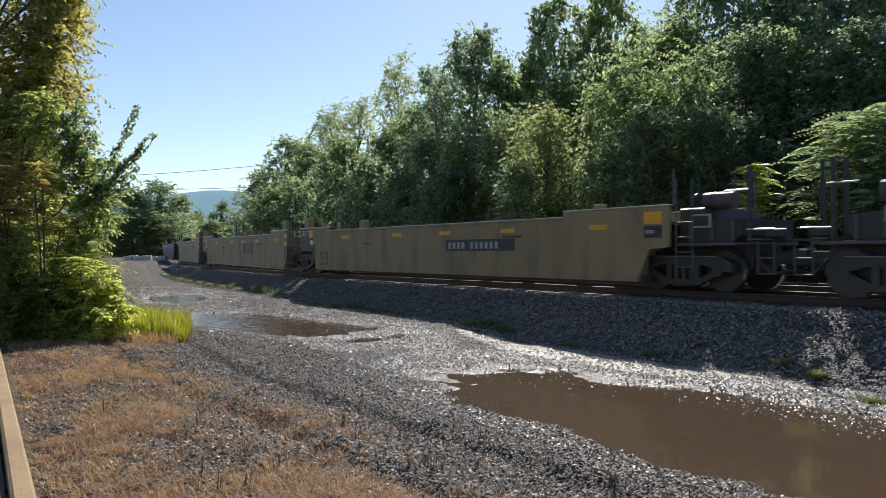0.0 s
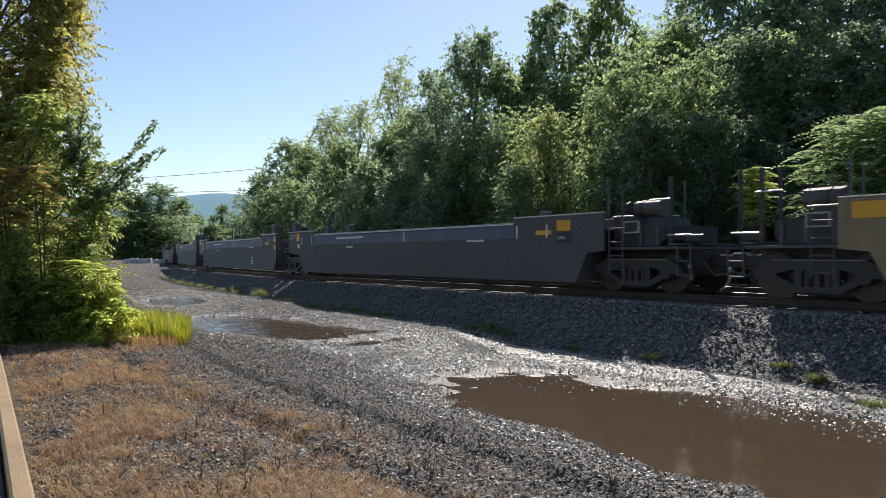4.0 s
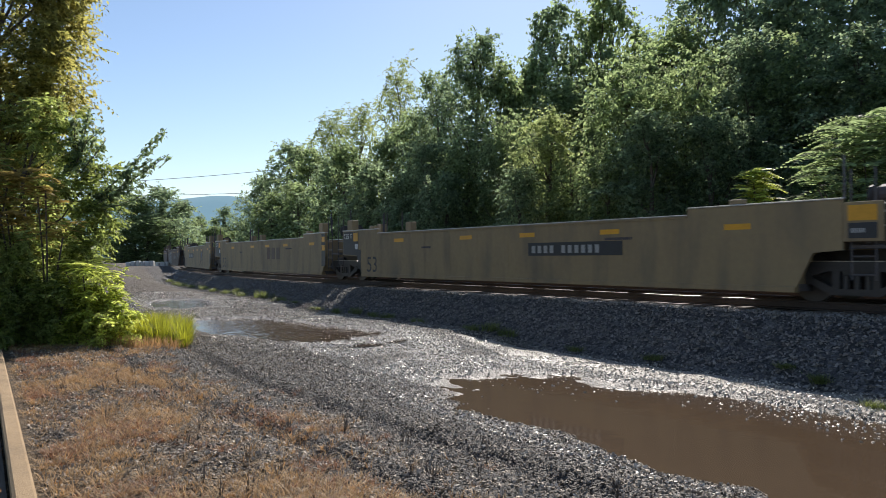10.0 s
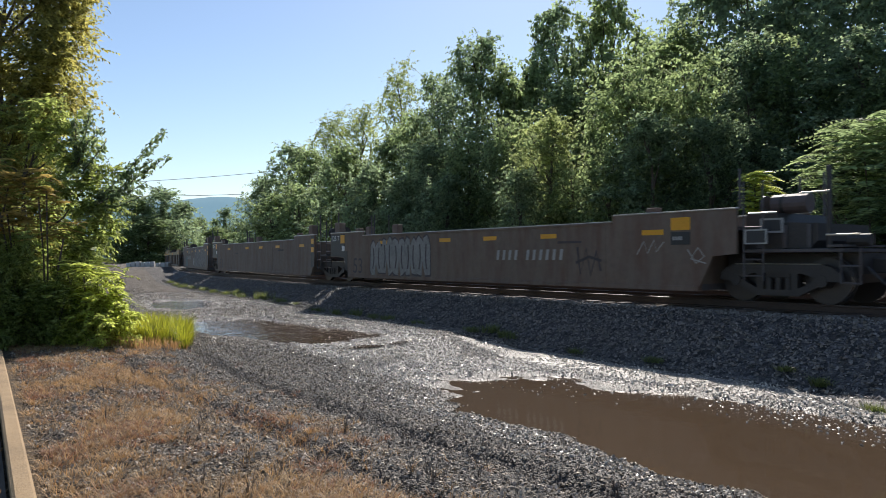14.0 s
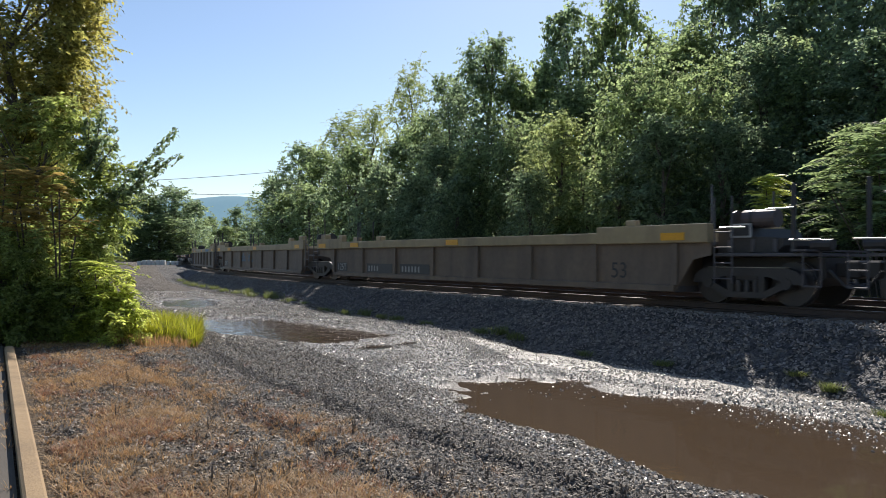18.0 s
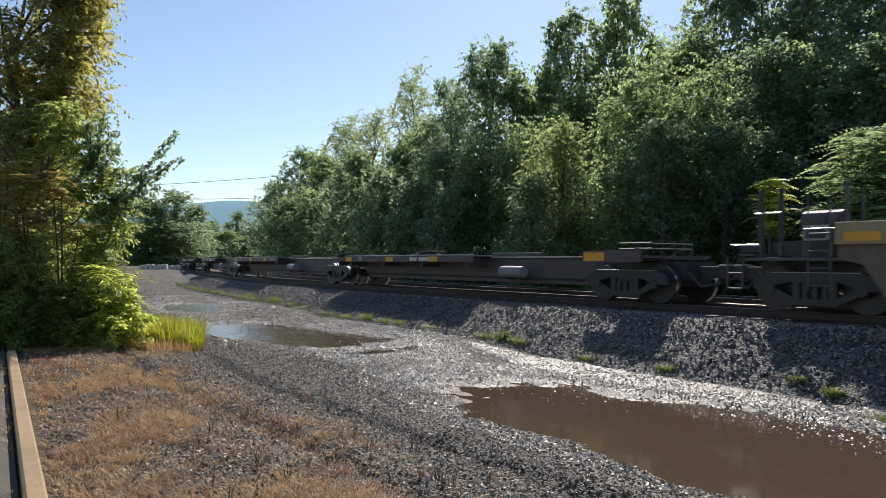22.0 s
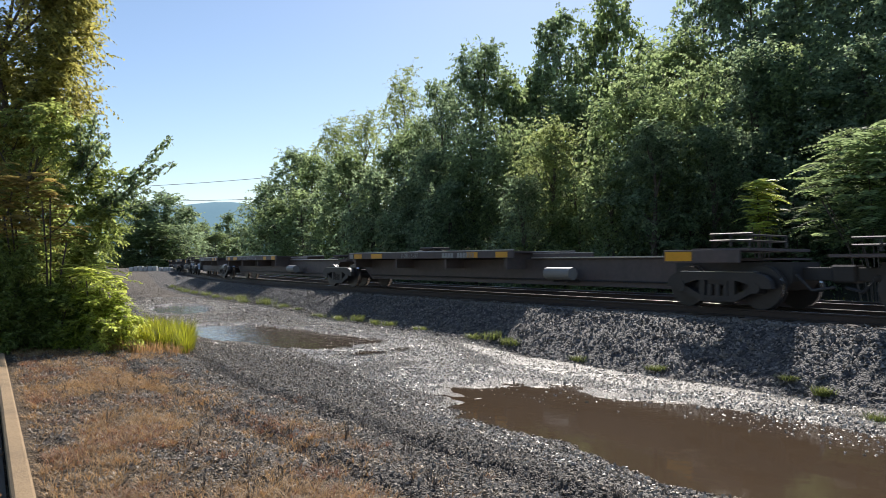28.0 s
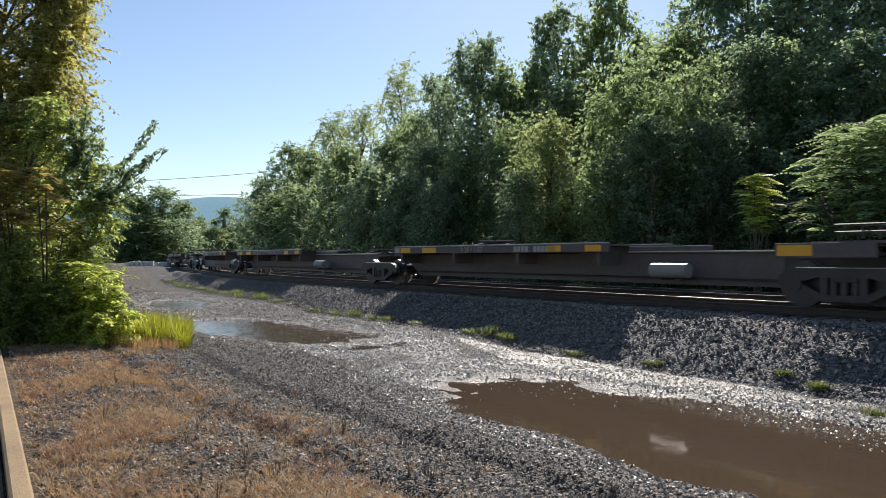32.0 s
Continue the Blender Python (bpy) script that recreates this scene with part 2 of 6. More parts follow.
M_GRASS = surface("yellow_green_grass", (0.20, 0.22, 0.035), (0.13, 0.16, 0.03), 0.8, 0.5, 0, fine=0.2, island=0.35, through_light=0.58)
M_WEED = surface("green_weed", (0.12, 0.15, 0.05), (0.08, 0.105, 0.04), 0.8, 0.5, 0, fine=0.2, island=0.35, through_light=0.45)
M_STRAW = surface("dry_straw_grass", (0.46, 0.32, 0.14), (0.2, 0.135, 0.07), 0.6, 0.7, 0, fine=0.2, island=0.35, through_light=0.3)
M_DEADWEED = surface("red_brown_dead_weeds", (0.3, 0.165, 0.085), (0.16, 0.095, 0.055), 0.7, 0.8, 0, fine=0.2, island=0.4, through_light=0.25)
M_STONE = surface("grey_ballast_stone", (0.48, 0.405, 0.315), (0.15, 0.126, 0.098), 0.3, 0.72, 0.3, fine=0.02, island=0.75, grit=0.004, spec=0.2)
M_BALLAST = surface("dusty_ballast_stone", (0.27, 0.245, 0.22), (0.15, 0.137, 0.122), 0.3, 0.8, 0.3, fine=0.02, island=0.4, grit=0.004, spec=0.25)
# Wet stones, coloured pale to help the sun's glint on them.
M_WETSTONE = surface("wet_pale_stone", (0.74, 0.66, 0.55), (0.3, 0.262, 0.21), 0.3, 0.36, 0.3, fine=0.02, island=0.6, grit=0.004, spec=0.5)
M_KERB = surface("tan_concrete_kerb", (0.4, 0.27, 0.14), (0.19, 0.13, 0.07), 0.5, 0.9, 0.9, fine=0.014, grit=0.012)
M_TAR = surface("old_asphalt", (0.085, 0.068, 0.05), (0.05, 0.042, 0.034), 0.8, 0.85, 0.5, fine=0.015, grit=0.006)
M_BLOCK = surface("pale_concrete_blocks", (0.62, 0.61, 0.58), (0.45, 0.44, 0.42), 0.6, 0.85, 0.3, fine=0.05)
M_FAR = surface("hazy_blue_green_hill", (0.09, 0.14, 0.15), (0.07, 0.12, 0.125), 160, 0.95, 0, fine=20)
# A blue glow on the hill stands in for the haze of distance.
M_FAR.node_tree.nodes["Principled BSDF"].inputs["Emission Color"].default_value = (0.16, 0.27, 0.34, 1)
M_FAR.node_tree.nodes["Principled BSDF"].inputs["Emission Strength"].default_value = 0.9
M_WIRE = plain("black_cable", (0.03, 0.03, 0.03), 0.6)


def water_material(name, waves, rise):
    m = surface(name, (0.078, 0.053, 0.033), (0.066, 0.045, 0.029), 2.5, 0.03, 0)
    p = m.node_tree.nodes["Principled BSDF"]
    for l in list(p.inputs["Roughness"].links):
        m.node_tree.links.remove(l)
    p.inputs["Roughness"].default_value, p.inputs["IOR"].default_value = 0.07, 1.33
    N, L = m.node_tree.nodes, m.node_tree.links
    co, wv, bn = N.new("ShaderNodeTexCoord"), N.new("ShaderNodeTexNoise"), N.new("ShaderNodeBump")
    wv.inputs["Scale"].default_value, wv.inputs["Detail"].default_value = waves, 2
    L.new(co.outputs["Object"], wv.inputs["Vector"])
    bn.inputs["Strength"].default_value, bn.inputs["Distance"].default_value = 1.0, rise
    L.new(wv.outputs[0], bn.inputs["Height"])
    L.new(bn.outputs[0], p.inputs["Normal"])
    return m


M_WATER = water_material("muddy_water", 3.0, 0.002)
M_STILL = water_material("still_muddy_water", 4.5, 0.0145)
M_STILL.node_tree.nodes["Principled BSDF"].inputs["Roughness"].default_value = 0.04


def pebbles(m, size, light, dark, relief):
    """Turns a surface's colour and relief into packed small stones of two sizes. Returns the stones' own shade and their colour."""
    N, L = m.node_tree.nodes, m.node_tree.links
    p = N["Principled BSDF"]
    co = N.new("ShaderNodeTexCoord")
    shades, heights = [], []
    for k in (1.0, 2.7):
        v = N.new("ShaderNodeTexVoronoi")
        v.inputs["Scale"].default_value = k / size
        v.inputs["Randomness"].default_value = 1.0
        L.new(co.outputs["Object"], v.inputs["Vector"])
        sp = N.new("ShaderNodeSeparateColor")
        L.new(v.outputs["Color"], sp.inputs[0])
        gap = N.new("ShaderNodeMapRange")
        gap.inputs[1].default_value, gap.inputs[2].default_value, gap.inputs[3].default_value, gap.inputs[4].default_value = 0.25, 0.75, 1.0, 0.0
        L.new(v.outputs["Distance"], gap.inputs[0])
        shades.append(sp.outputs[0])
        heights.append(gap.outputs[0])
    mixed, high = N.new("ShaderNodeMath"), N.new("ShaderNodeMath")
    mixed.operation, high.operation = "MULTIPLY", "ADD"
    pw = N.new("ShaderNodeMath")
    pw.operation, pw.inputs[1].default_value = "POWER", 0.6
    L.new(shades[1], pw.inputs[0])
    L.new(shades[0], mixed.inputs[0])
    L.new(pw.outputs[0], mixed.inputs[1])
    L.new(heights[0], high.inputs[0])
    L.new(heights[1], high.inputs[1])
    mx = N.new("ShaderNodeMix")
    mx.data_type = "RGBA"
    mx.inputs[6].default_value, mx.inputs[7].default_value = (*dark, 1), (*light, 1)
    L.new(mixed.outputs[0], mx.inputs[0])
    bn = N.new("ShaderNodeBump")
    bn.inputs["Strength"].default_value, bn.inputs["Distance"].default_value = 1.0, relief
    L.new(high.outputs[0], bn.inputs["Height"])
    L.new(bn.outputs[0], p.inputs["Normal"])
    L.new(mx.outputs[2], p.inputs["Base Color"])
    p.inputs["Specular IOR Level"].default_value = 0.5
    return mixed.outputs[0], mx.outputs[2]


def ground_material():
    """Gravel, with dry grass, mud and wet silt, paler for the sun's glint, where the sheet's own masks say."""
    m = surface("gravel_ground", (0.12, 0.11, 0.10), (0.06, 0.055, 0.05), 0.5, 0.8, 0.9, fine=0.035, grit=0.02)
    t = m.node_tree
    N, L = t.nodes, t.links
    p = N["Principled BSDF"]
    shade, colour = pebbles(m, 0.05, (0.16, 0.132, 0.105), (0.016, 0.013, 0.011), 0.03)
    rough = p.inputs["Roughness"].links[0].from_socket
    relief = N.new("ShaderNodeValue")
    relief.outputs[0].default_value = 1.0
    relief = relief.outputs[0]
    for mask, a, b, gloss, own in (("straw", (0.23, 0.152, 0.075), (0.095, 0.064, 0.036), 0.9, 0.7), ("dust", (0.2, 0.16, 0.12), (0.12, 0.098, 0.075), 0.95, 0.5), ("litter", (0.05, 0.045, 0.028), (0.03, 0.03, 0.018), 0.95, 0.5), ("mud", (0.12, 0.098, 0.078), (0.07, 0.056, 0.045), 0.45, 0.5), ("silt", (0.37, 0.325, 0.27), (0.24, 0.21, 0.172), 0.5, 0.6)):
        at, nz, mx = N.new("ShaderNodeAttribute"), N.new("ShaderNodeTexNoise"), N.new("ShaderNodeMix")
        at.attribute_name, mx.data_type = mask, "RGBA"
        nz.inputs["Scale"].default_value, nz.inputs["Detail"].default_value, nz.inputs["Roughness"].default_value = 7.0, 9, 0.75
        co = N.new("ShaderNodeTexCoord")
        L.new(co.outputs["Object"], nz.inputs["Vector"])
        mx.inputs[6].default_value, mx.inputs[7].default_value = (*a, 1), (*b, 1)
        L.new(nz.outputs[0], mx.inputs[0])
        hs, vr = N.new("ShaderNodeHueSaturation"), N.new("ShaderNodeMapRange")
        vr.inputs[3].default_value, vr.inputs[4].default_value = 1 - own, 1 + own
        L.new(shade, vr.inputs[0])
        L.new(vr.outputs[0], hs.inputs["Value"])
        L.new(mx.outputs[2], hs.inputs["Color"])
        edge = N.new("ShaderNodeMath")
        edge.operation = "ADD"
        L.new(at.outputs["Fac"], edge.inputs[0])
        L.new(nz.outputs[0], edge.inputs[1])
        rg = N.new("ShaderNodeMapRange")
        rg.inputs[1].default_value, rg.inputs[2].default_value = 0.9, 1.1
        L.new(edge.outputs[0], rg.inputs[0])
        over, ro = N.new("ShaderNodeMix"), N.new("ShaderNodeMix")
        over.data_type = "RGBA"
        L.new(rg.outputs[0], over.inputs[0])
        L.new(colour, over.inputs[6])
        L.new(hs.outputs[0], over.inputs[7])
        colour = over.outputs[2]
        L.new(rg.outputs[0], ro.inputs[0])
        L.new(rough, ro.inputs[2])
        ro.inputs[3].default_value = gloss
        rough = ro.outputs[0]
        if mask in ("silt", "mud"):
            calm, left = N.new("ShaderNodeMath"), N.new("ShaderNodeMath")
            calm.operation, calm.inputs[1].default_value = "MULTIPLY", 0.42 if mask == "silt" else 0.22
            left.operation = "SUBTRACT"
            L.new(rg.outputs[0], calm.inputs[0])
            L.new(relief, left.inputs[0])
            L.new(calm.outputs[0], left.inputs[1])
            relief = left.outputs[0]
    floor = N.new("ShaderNodeMath")
    floor.operation, floor.inputs[1].default_value = "MAXIMUM", 0.12
    L.new(relief, floor.inputs[0])
    L.new(floor.outputs[0], p.inputs["Normal"].links[0].from_node.inputs["Strength"])
    L.new(colour, p.inputs["Base Color"])
    L.new(rough, p.inputs["Roughness"])
    return m


M_GROUND = ground_material()

# ---- ground: one sheet from the kerb to the horizon ----
WATER_Z = -0.03
# puddles: middle along and out, half length, half width, turn
PUDDLES = ((3.9, 8.05, 6.75, 2.15, 0.03), (19.4, 7.95, 4.75, 1.92, -0.12), (29.3, 8.6, 3.4, 1.2, 0.25))


def water_level(s):
    """The road climbs a little away from the camera, and each puddle lies level on its own step."""
    return WATER_Z + 0.2 * smooth(12.0, 15.8, s) + 0.17 * smooth(24.3, 25.5, s)


def puddle_depth(s, d):
    """Above 0 inside a puddle, falling to below 0 outside it."""
    best = np.full(np.shape(s), -9.0)
    for a, b, la, lb, turn in PUDDLES:
        u, v = s - a, d - b
        u, v = u * math.cos(turn) + v * math.sin(turn), v * math.cos(turn) - u * math.sin(turn)
        r = (np.abs(u / la) ** 2.7 + np.abs(v / lb) ** 2.7) ** (1 / 2.7)
        best = np.maximum(best, 1 - r)
    return best + 0.16 * ripple(s, d, 3.1) * 0.5 + 0.06 * ripple(s, d, 0.8)


def ground_height(x, y, fine=True):
    s, d = x * AWAY.x + y * AWAY.y, x * SIDE.x + y * SIDE.y
    ls, off = to_line(x, y)
    z = 0.42 * (1 - smooth(1.2 + 1.2 * smooth(10, 16, s), 6.0, d)) + ((water_level(s) - WATER_Z) * smooth(3.0, 6.0, d) + 0.95 * smooth(46, 92, s)) * (1 - smooth(2, 6, off))
    z = z + 0.30 * np.clip(off - 8.0, 0, 45)
    z = z + 0.5 * ripple(x, y, 9.0) * smooth(9, 14, off)
    if fine:
        pd = puddle_depth(s, d)
        flat = (1 - smooth(5.5, 7.0, off + 4)) * smooth(1.0, 2.5, d)
        z = z + flat * (0.030 + 0.022 * ripple(x, y, 1.3) + 0.012 * ripple(x, y, 0.35) * (1 - smooth(-0.5, -0.2, pd)))
        wind = 0.12 * np.sin(s * 0.4) + 0.05 * ripple(x, y, 1.1)
        for mid in (3.15, 4.72):
            z = z - 0.095 * np.exp(-((d - mid - wind) / 0.15) ** 2) * smooth(2, 5, s) * (1 - smooth(13, 20, s))
            z = z + 0.042 * np.exp(-((d - mid - 0.3 - wind) / 0.14) ** 2) * smooth(2, 5, s) * (1 - smooth(13, 20, s))
        z = z - 0.16 * smooth(-0.02, 0.25, pd)
    return z, s, d, ls, off


def spaced(lo, hi, fine, far, grow):
    v = list(np.arange(lo, hi, fine))
    for sign in (1, -1):
        step, at = fine, (v[-1] if sign > 0 else v[0])
        while abs(at) < far:
            step *= grow
            at += sign * step
            v.append(at)
        v.sort()
    return np.array(v)


def build_ground():
    ss, dd = spaced(1.0, 39.0, 0.17, 3000, 1.09), spaced(0.6, 12.4, 0.10, 3000, 1.09)
    S, D = np.meshgrid(ss, dd, indexing="ij")
    x, y = plan(S.ravel(), D.ravel())
    z, s, d, ls, off = ground_height(x, y)
    n, k = len(ss), len(dd)
    idx = np.arange(n * k).reshape(n, k)
    faces = np.stack((idx[:-1, :-1], idx[:-1, 1:], idx[1:, 1:], idx[1:, :-1]), -1).reshape(-1, 4)
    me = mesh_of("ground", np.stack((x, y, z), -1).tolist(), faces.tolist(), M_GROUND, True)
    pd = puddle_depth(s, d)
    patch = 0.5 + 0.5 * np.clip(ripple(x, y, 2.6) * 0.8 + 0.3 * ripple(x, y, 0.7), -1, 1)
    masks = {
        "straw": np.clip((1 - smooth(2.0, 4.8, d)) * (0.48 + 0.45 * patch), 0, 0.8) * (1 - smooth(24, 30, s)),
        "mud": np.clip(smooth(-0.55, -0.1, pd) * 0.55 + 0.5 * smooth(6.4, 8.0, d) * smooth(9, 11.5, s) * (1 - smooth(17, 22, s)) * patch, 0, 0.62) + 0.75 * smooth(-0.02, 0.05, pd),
        # wet shore band; its pale colour carries part of the sun's glint
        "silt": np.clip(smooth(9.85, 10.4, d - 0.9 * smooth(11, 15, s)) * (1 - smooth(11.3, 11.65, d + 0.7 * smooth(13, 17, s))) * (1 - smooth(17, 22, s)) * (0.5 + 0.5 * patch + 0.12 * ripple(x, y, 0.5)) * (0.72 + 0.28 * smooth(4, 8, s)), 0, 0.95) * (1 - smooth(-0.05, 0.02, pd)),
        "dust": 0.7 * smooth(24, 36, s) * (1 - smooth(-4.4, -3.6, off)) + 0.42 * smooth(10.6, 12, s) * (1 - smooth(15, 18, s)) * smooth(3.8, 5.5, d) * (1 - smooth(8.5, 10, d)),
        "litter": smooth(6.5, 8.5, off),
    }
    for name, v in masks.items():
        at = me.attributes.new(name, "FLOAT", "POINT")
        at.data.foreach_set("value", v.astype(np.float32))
    tagged(new("ground", me), "grey gravel ground with dry grass and mud", "ground", kind="structure")


def build_puddles():
    for a, b, la, lb, turn in PUDDLES:
        rim = []
        for i in range(40):
            w = i * 2 * math.pi / 40
            k = 1.12 / (abs(math.cos(w)) ** 2.7 + abs(math.sin(w)) ** 2.7) ** (1 / 2.7)
            u, v = la * k * math.cos(w), lb * k * math.sin(w)
            x, y = plan(a + u * math.cos(turn) - v * math.sin(turn), b + v * math.cos(turn) + u * math.sin(turn))
            rim.append((x, y, float(water_level(a))))
        me = mesh_of("water", rim, [list(range(39, -1, -1))], M_WATER if a < 10 else M_STILL)
        ob = new("water", me)
        tagged(ob, "muddy brown rain puddle on the gravel", "puddle", "puddles", "structure")


# ---- loose stones: one mesh of many small rough pieces ----
OCTA = np.array([(1, 0, 0), (-1, 0, 0), (0, 1, 0), (0, -1, 0), (0, 0, 1), (0, 0, -1)], float)
OCTA_F = np.array([(0, 2, 4), (2, 1, 4), (1, 3, 4), (3, 0, 4), (2, 0, 5), (1, 2, 5), (3, 1, 5), (0, 3, 5)])


def stones(name, x, y, z, size, material, label, seed):
    r = np.random.RandomState(seed)
    n = len(x)
    shape = OCTA[None] * r.uniform(0.55, 1.25, (n, 6, 1)) * np.array([1, 0.8, 0.5])
    shape += r.normal(0, 0.2, (n, 6, 3))
    q = r.normal(size=(n, 4))
    q[:, 1:3] *= 0.35
    q /= np.linalg.norm(q, axis=1)[:, None]
    w, i, j, k = q.T
    R = np.stack((1 - 2 * (j * j + k * k), 2 * (i * j - k * w), 2 * (i * k + j * w), 2 * (i * j + k * w), 1 - 2 * (i * i + k * k), 2 * (j * k - i * w), 2 * (i * k - j * w), 2 * (j * k + i * w), 1 - 2 * (i * i + j * j)), -1).reshape(n, 3, 3)
    v = np.einsum("nij,nvj->nvi", R, shape) * (size / 2)[:, None, None] + np.stack((x, y, z), -1)[:, None]
    f = OCTA_F[None] + np.arange(n)[:, None, None] * 6
    me = mesh_of(name, v.reshape(-1, 3).tolist(), f.reshape(-1, 3).tolist(), material)
    return tagged(new(name, me), label, "gravel", kind="stuff")


def kerb_out(s):
    """Metres out from the camera at which the kerb's edge runs."""
    return 0.2 + (s + 2.2) * 0.0745


def build_stones():
    r = np.random.RandomState(11)
    # lot and track road, denser near the kerb end
    n = 74000
    s = 2.2 + 17 * r.uniform(0, 1, n) ** 1.6
    d = kerb_out(s) + (6.9 - kerb_out(s)) * r.uniform(0, 1, n)
    x, y = plan(s, d)
    z = ground_height(x, y)[0]
    size = 0.018 + 0.04 * r.uniform(0, 1, n) ** 1.8
    keep = (z > water_level(s) - 0.01) & (r.uniform(size=n) < np.where(d < 3.6, 0.4 + 0.4 * (ripple(x, y, 2.6) < 0.1), 0.95))
    stones("gravel", x[keep], y[keep], (z + size * 0.2)[keep], size[keep], M_STONE, "loose grey crushed stones on the lot", 12)
    # the far road
    n = 7000
    s = 19 + 45 * r.uniform(0, 1, n) ** 1.3
    d = r.uniform(0.5, 10.5, n) + 0.06 * np.clip(s - 40, 0, 30)
    x, y = plan(s, d)
    z = ground_height(x, y)[0]
    keep = z > water_level(s) + 0.005
    size = r.uniform(0.05, 0.1, n)
    stones("gravel", x[keep], y[keep], (z + size * 0.1)[keep], size[keep], M_STONE, "grey stones strewn over the far road", 16)
    # wet shore stones
    n = 92000
    s, d = 39 * r.uniform(0, 1, n) ** 1.25, r.uniform(5.6, 12.1, n)
    pd = puddle_depth(s, d)
    inside = pd >= 0.04
    want = np.exp(-(np.clip(-pd - 0.02, 0, 9) / 0.3) ** 2) * (pd < 0.04) + np.where(d > 8.0, 0.34, 0.14) * np.exp(-np.clip(pd, 0, 9) / np.where(d > 8.0, 0.12, 0.05)) * inside
    want = want + 0.5 * smooth(8.7, 9.7, d) * (1 - smooth(5.2, 7.2, s)) * inside + 0.6 * (d > 6.8) * (pd < 0) * (1 - 0.5 * smooth(10.2, 10.6, d - 0.7 * smooth(11, 15, s)) * (1 - smooth(11.5, 11.7, d)) * (ripple(s, d, 1.7) > -0.4) * (s < 20))
    keep = r.uniform(size=n) < want * 0.85
    s, d = s[keep], d[keep]
    x, y = plan(s, d)
    z = ground_height(x, y)[0]
    z = np.maximum(z, water_level(s) - 0.008)
    size = r.uniform(0.022, 0.06, len(x))
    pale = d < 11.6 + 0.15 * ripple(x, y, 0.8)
    stones("shore_gravel", x[pale], y[pale], (z + size * 0.15)[pale], size[pale], M_WETSTONE, "wet stones round the puddles, sun glint in their pale colour", 13)
    pale = ~pale
    stones("gravel", x[pale], y[pale], (z + size * 0.15)[pale], size[pale], M_STONE, "grey stones between the puddle and the ballast", 15)
    # ballast on the shoulder and slope
    n = 34000
    ls, off = -6 + 62 * r.uniform(0, 1, n) ** 1.35, r.uniform(-3.75, -0.9, n)
    x, y = bank_xy(ls, off)
    z = np.maximum(bank_z(ls, off), ground_height(x, y)[0])
    size = 0.045 + 0.06 * r.uniform(0, 1, n) ** 1.5
    stones("ballast_stones", x, y, z + size * 0.15, size, M_BALLAST, "loose grey ballast stones on the slope", 14)


# ---- track bed, sleepers and rails ----
def bank_xy(ls, off):
    x, y, h = (np.interp(ls, LINE_S, a) for a in (LINE_X, LINE_Y, LINE_H))
    return x + off * np.cos(h), y + off * np.sin(h)


def bank_z(ls, off):
    z = np.interp(off, (-4.6, -3.75, -3.55, -2.05, -1.85, 6.2, 6.5, 8.6), (-0.12, 0.0, 0.07, 0.9, BED_Z + 0.06, BED_Z + 0.08, 0.85, 0.1))
    amp = np.interp(off, (-4.6, -3.6, -2.2, -1.6), (0.0, 0.06, 0.05, 0.015))
    return z + amp * ripple(ls, off * 1.4, 1.9) * 0.7 + 0.4 * amp * ripple(ls, off, 0.5) + 0.9 * smooth(55, 110, ls) * np.interp(off, (-5, -2), (1, 0.05))


def build_bank():
    ls = np.concatenate((np.arange(-540, -30, 10.0), np.arange(-30, 50, 0.25), np.arange(50, 130, 1.0), np.arange(130, 700, 6.0)))
    off = np.concatenate((np.arange(-4.6, -1.5, 0.14), np.array([-1.3, -0.7, 0, 0.7, 1.3, 2.5, 3.4, 4.1, 4.8, 6.2, 6.5, 7.5, 8.6])))
    S, O = np.meshgrid(ls, off, indexing="ij")
    x, y = bank_xy(S.ravel(), O.ravel())
    z = bank_z(S.ravel(), O.ravel())
    n, k = len(ls), len(off)
    idx = np.arange(n * k).reshape(n, k)
    faces = np.stack((idx[:-1, :-1], idx[:-1, 1:], idx[1:, 1:], idx[1:, :-1]), -1).reshape(-1, 4)
    m = surface("ballast_bed", (0.15, 0.14, 0.135), (0.08, 0.075, 0.072), 0.4, 0.8, 1.0, fine=0.05, grit=0.04)
    pebbles(m, 0.085, (0.22, 0.205, 0.195), (0.03, 0.028, 0.027), 0.035)
    tagged(new("ballast_bank", mesh_of("ballast_bank", np.stack((x, y, z), -1).tolist(), faces.tolist(), m, True)), "raised bank of grey crushed ballast", "ballast", kind="structure")


def rail_sweep(off, a, b, profile, step=2.5):
    """A bar along the track: profile points are metres beyond the bar's middle and above the rail top."""
    verts, faces, k = [], [], len(profile)
    ss = np.arange(a, b, step)
    for s in ss:
        for u, w in profile:
            x, y, h = on_line(s, off + u)
            verts.append((x, y, RAIL_Z + w))
    for i in range(len(ss) - 1):
        for j in range(k):
            faces.append((i * k + j, i * k + (j + 1) % k, (i + 1) * k + (j + 1) % k, (i + 1) * k + j))
    return verts, faces


FOOT = ((-0.07, -0.17), (0.07, -0.17), (0.07, -0.155), (0.012, -0.135), (0.012, -0.04), (0.036, -0.032), (0.036, -0.006), (0.028, -0.002), (-0.028, -0.002), (-0.036, -0.006), (-0.036, -0.032), (-0.012, -0.04), (-0.012, -0.135), (-0.07, -0.155))
HEAD_P = ((-0.014, -0.003), (0.014, -0.003), (0.013, -0.0005), (0.006, 0.001), (-0.006, 0.001), (-0.013, -0.0005))


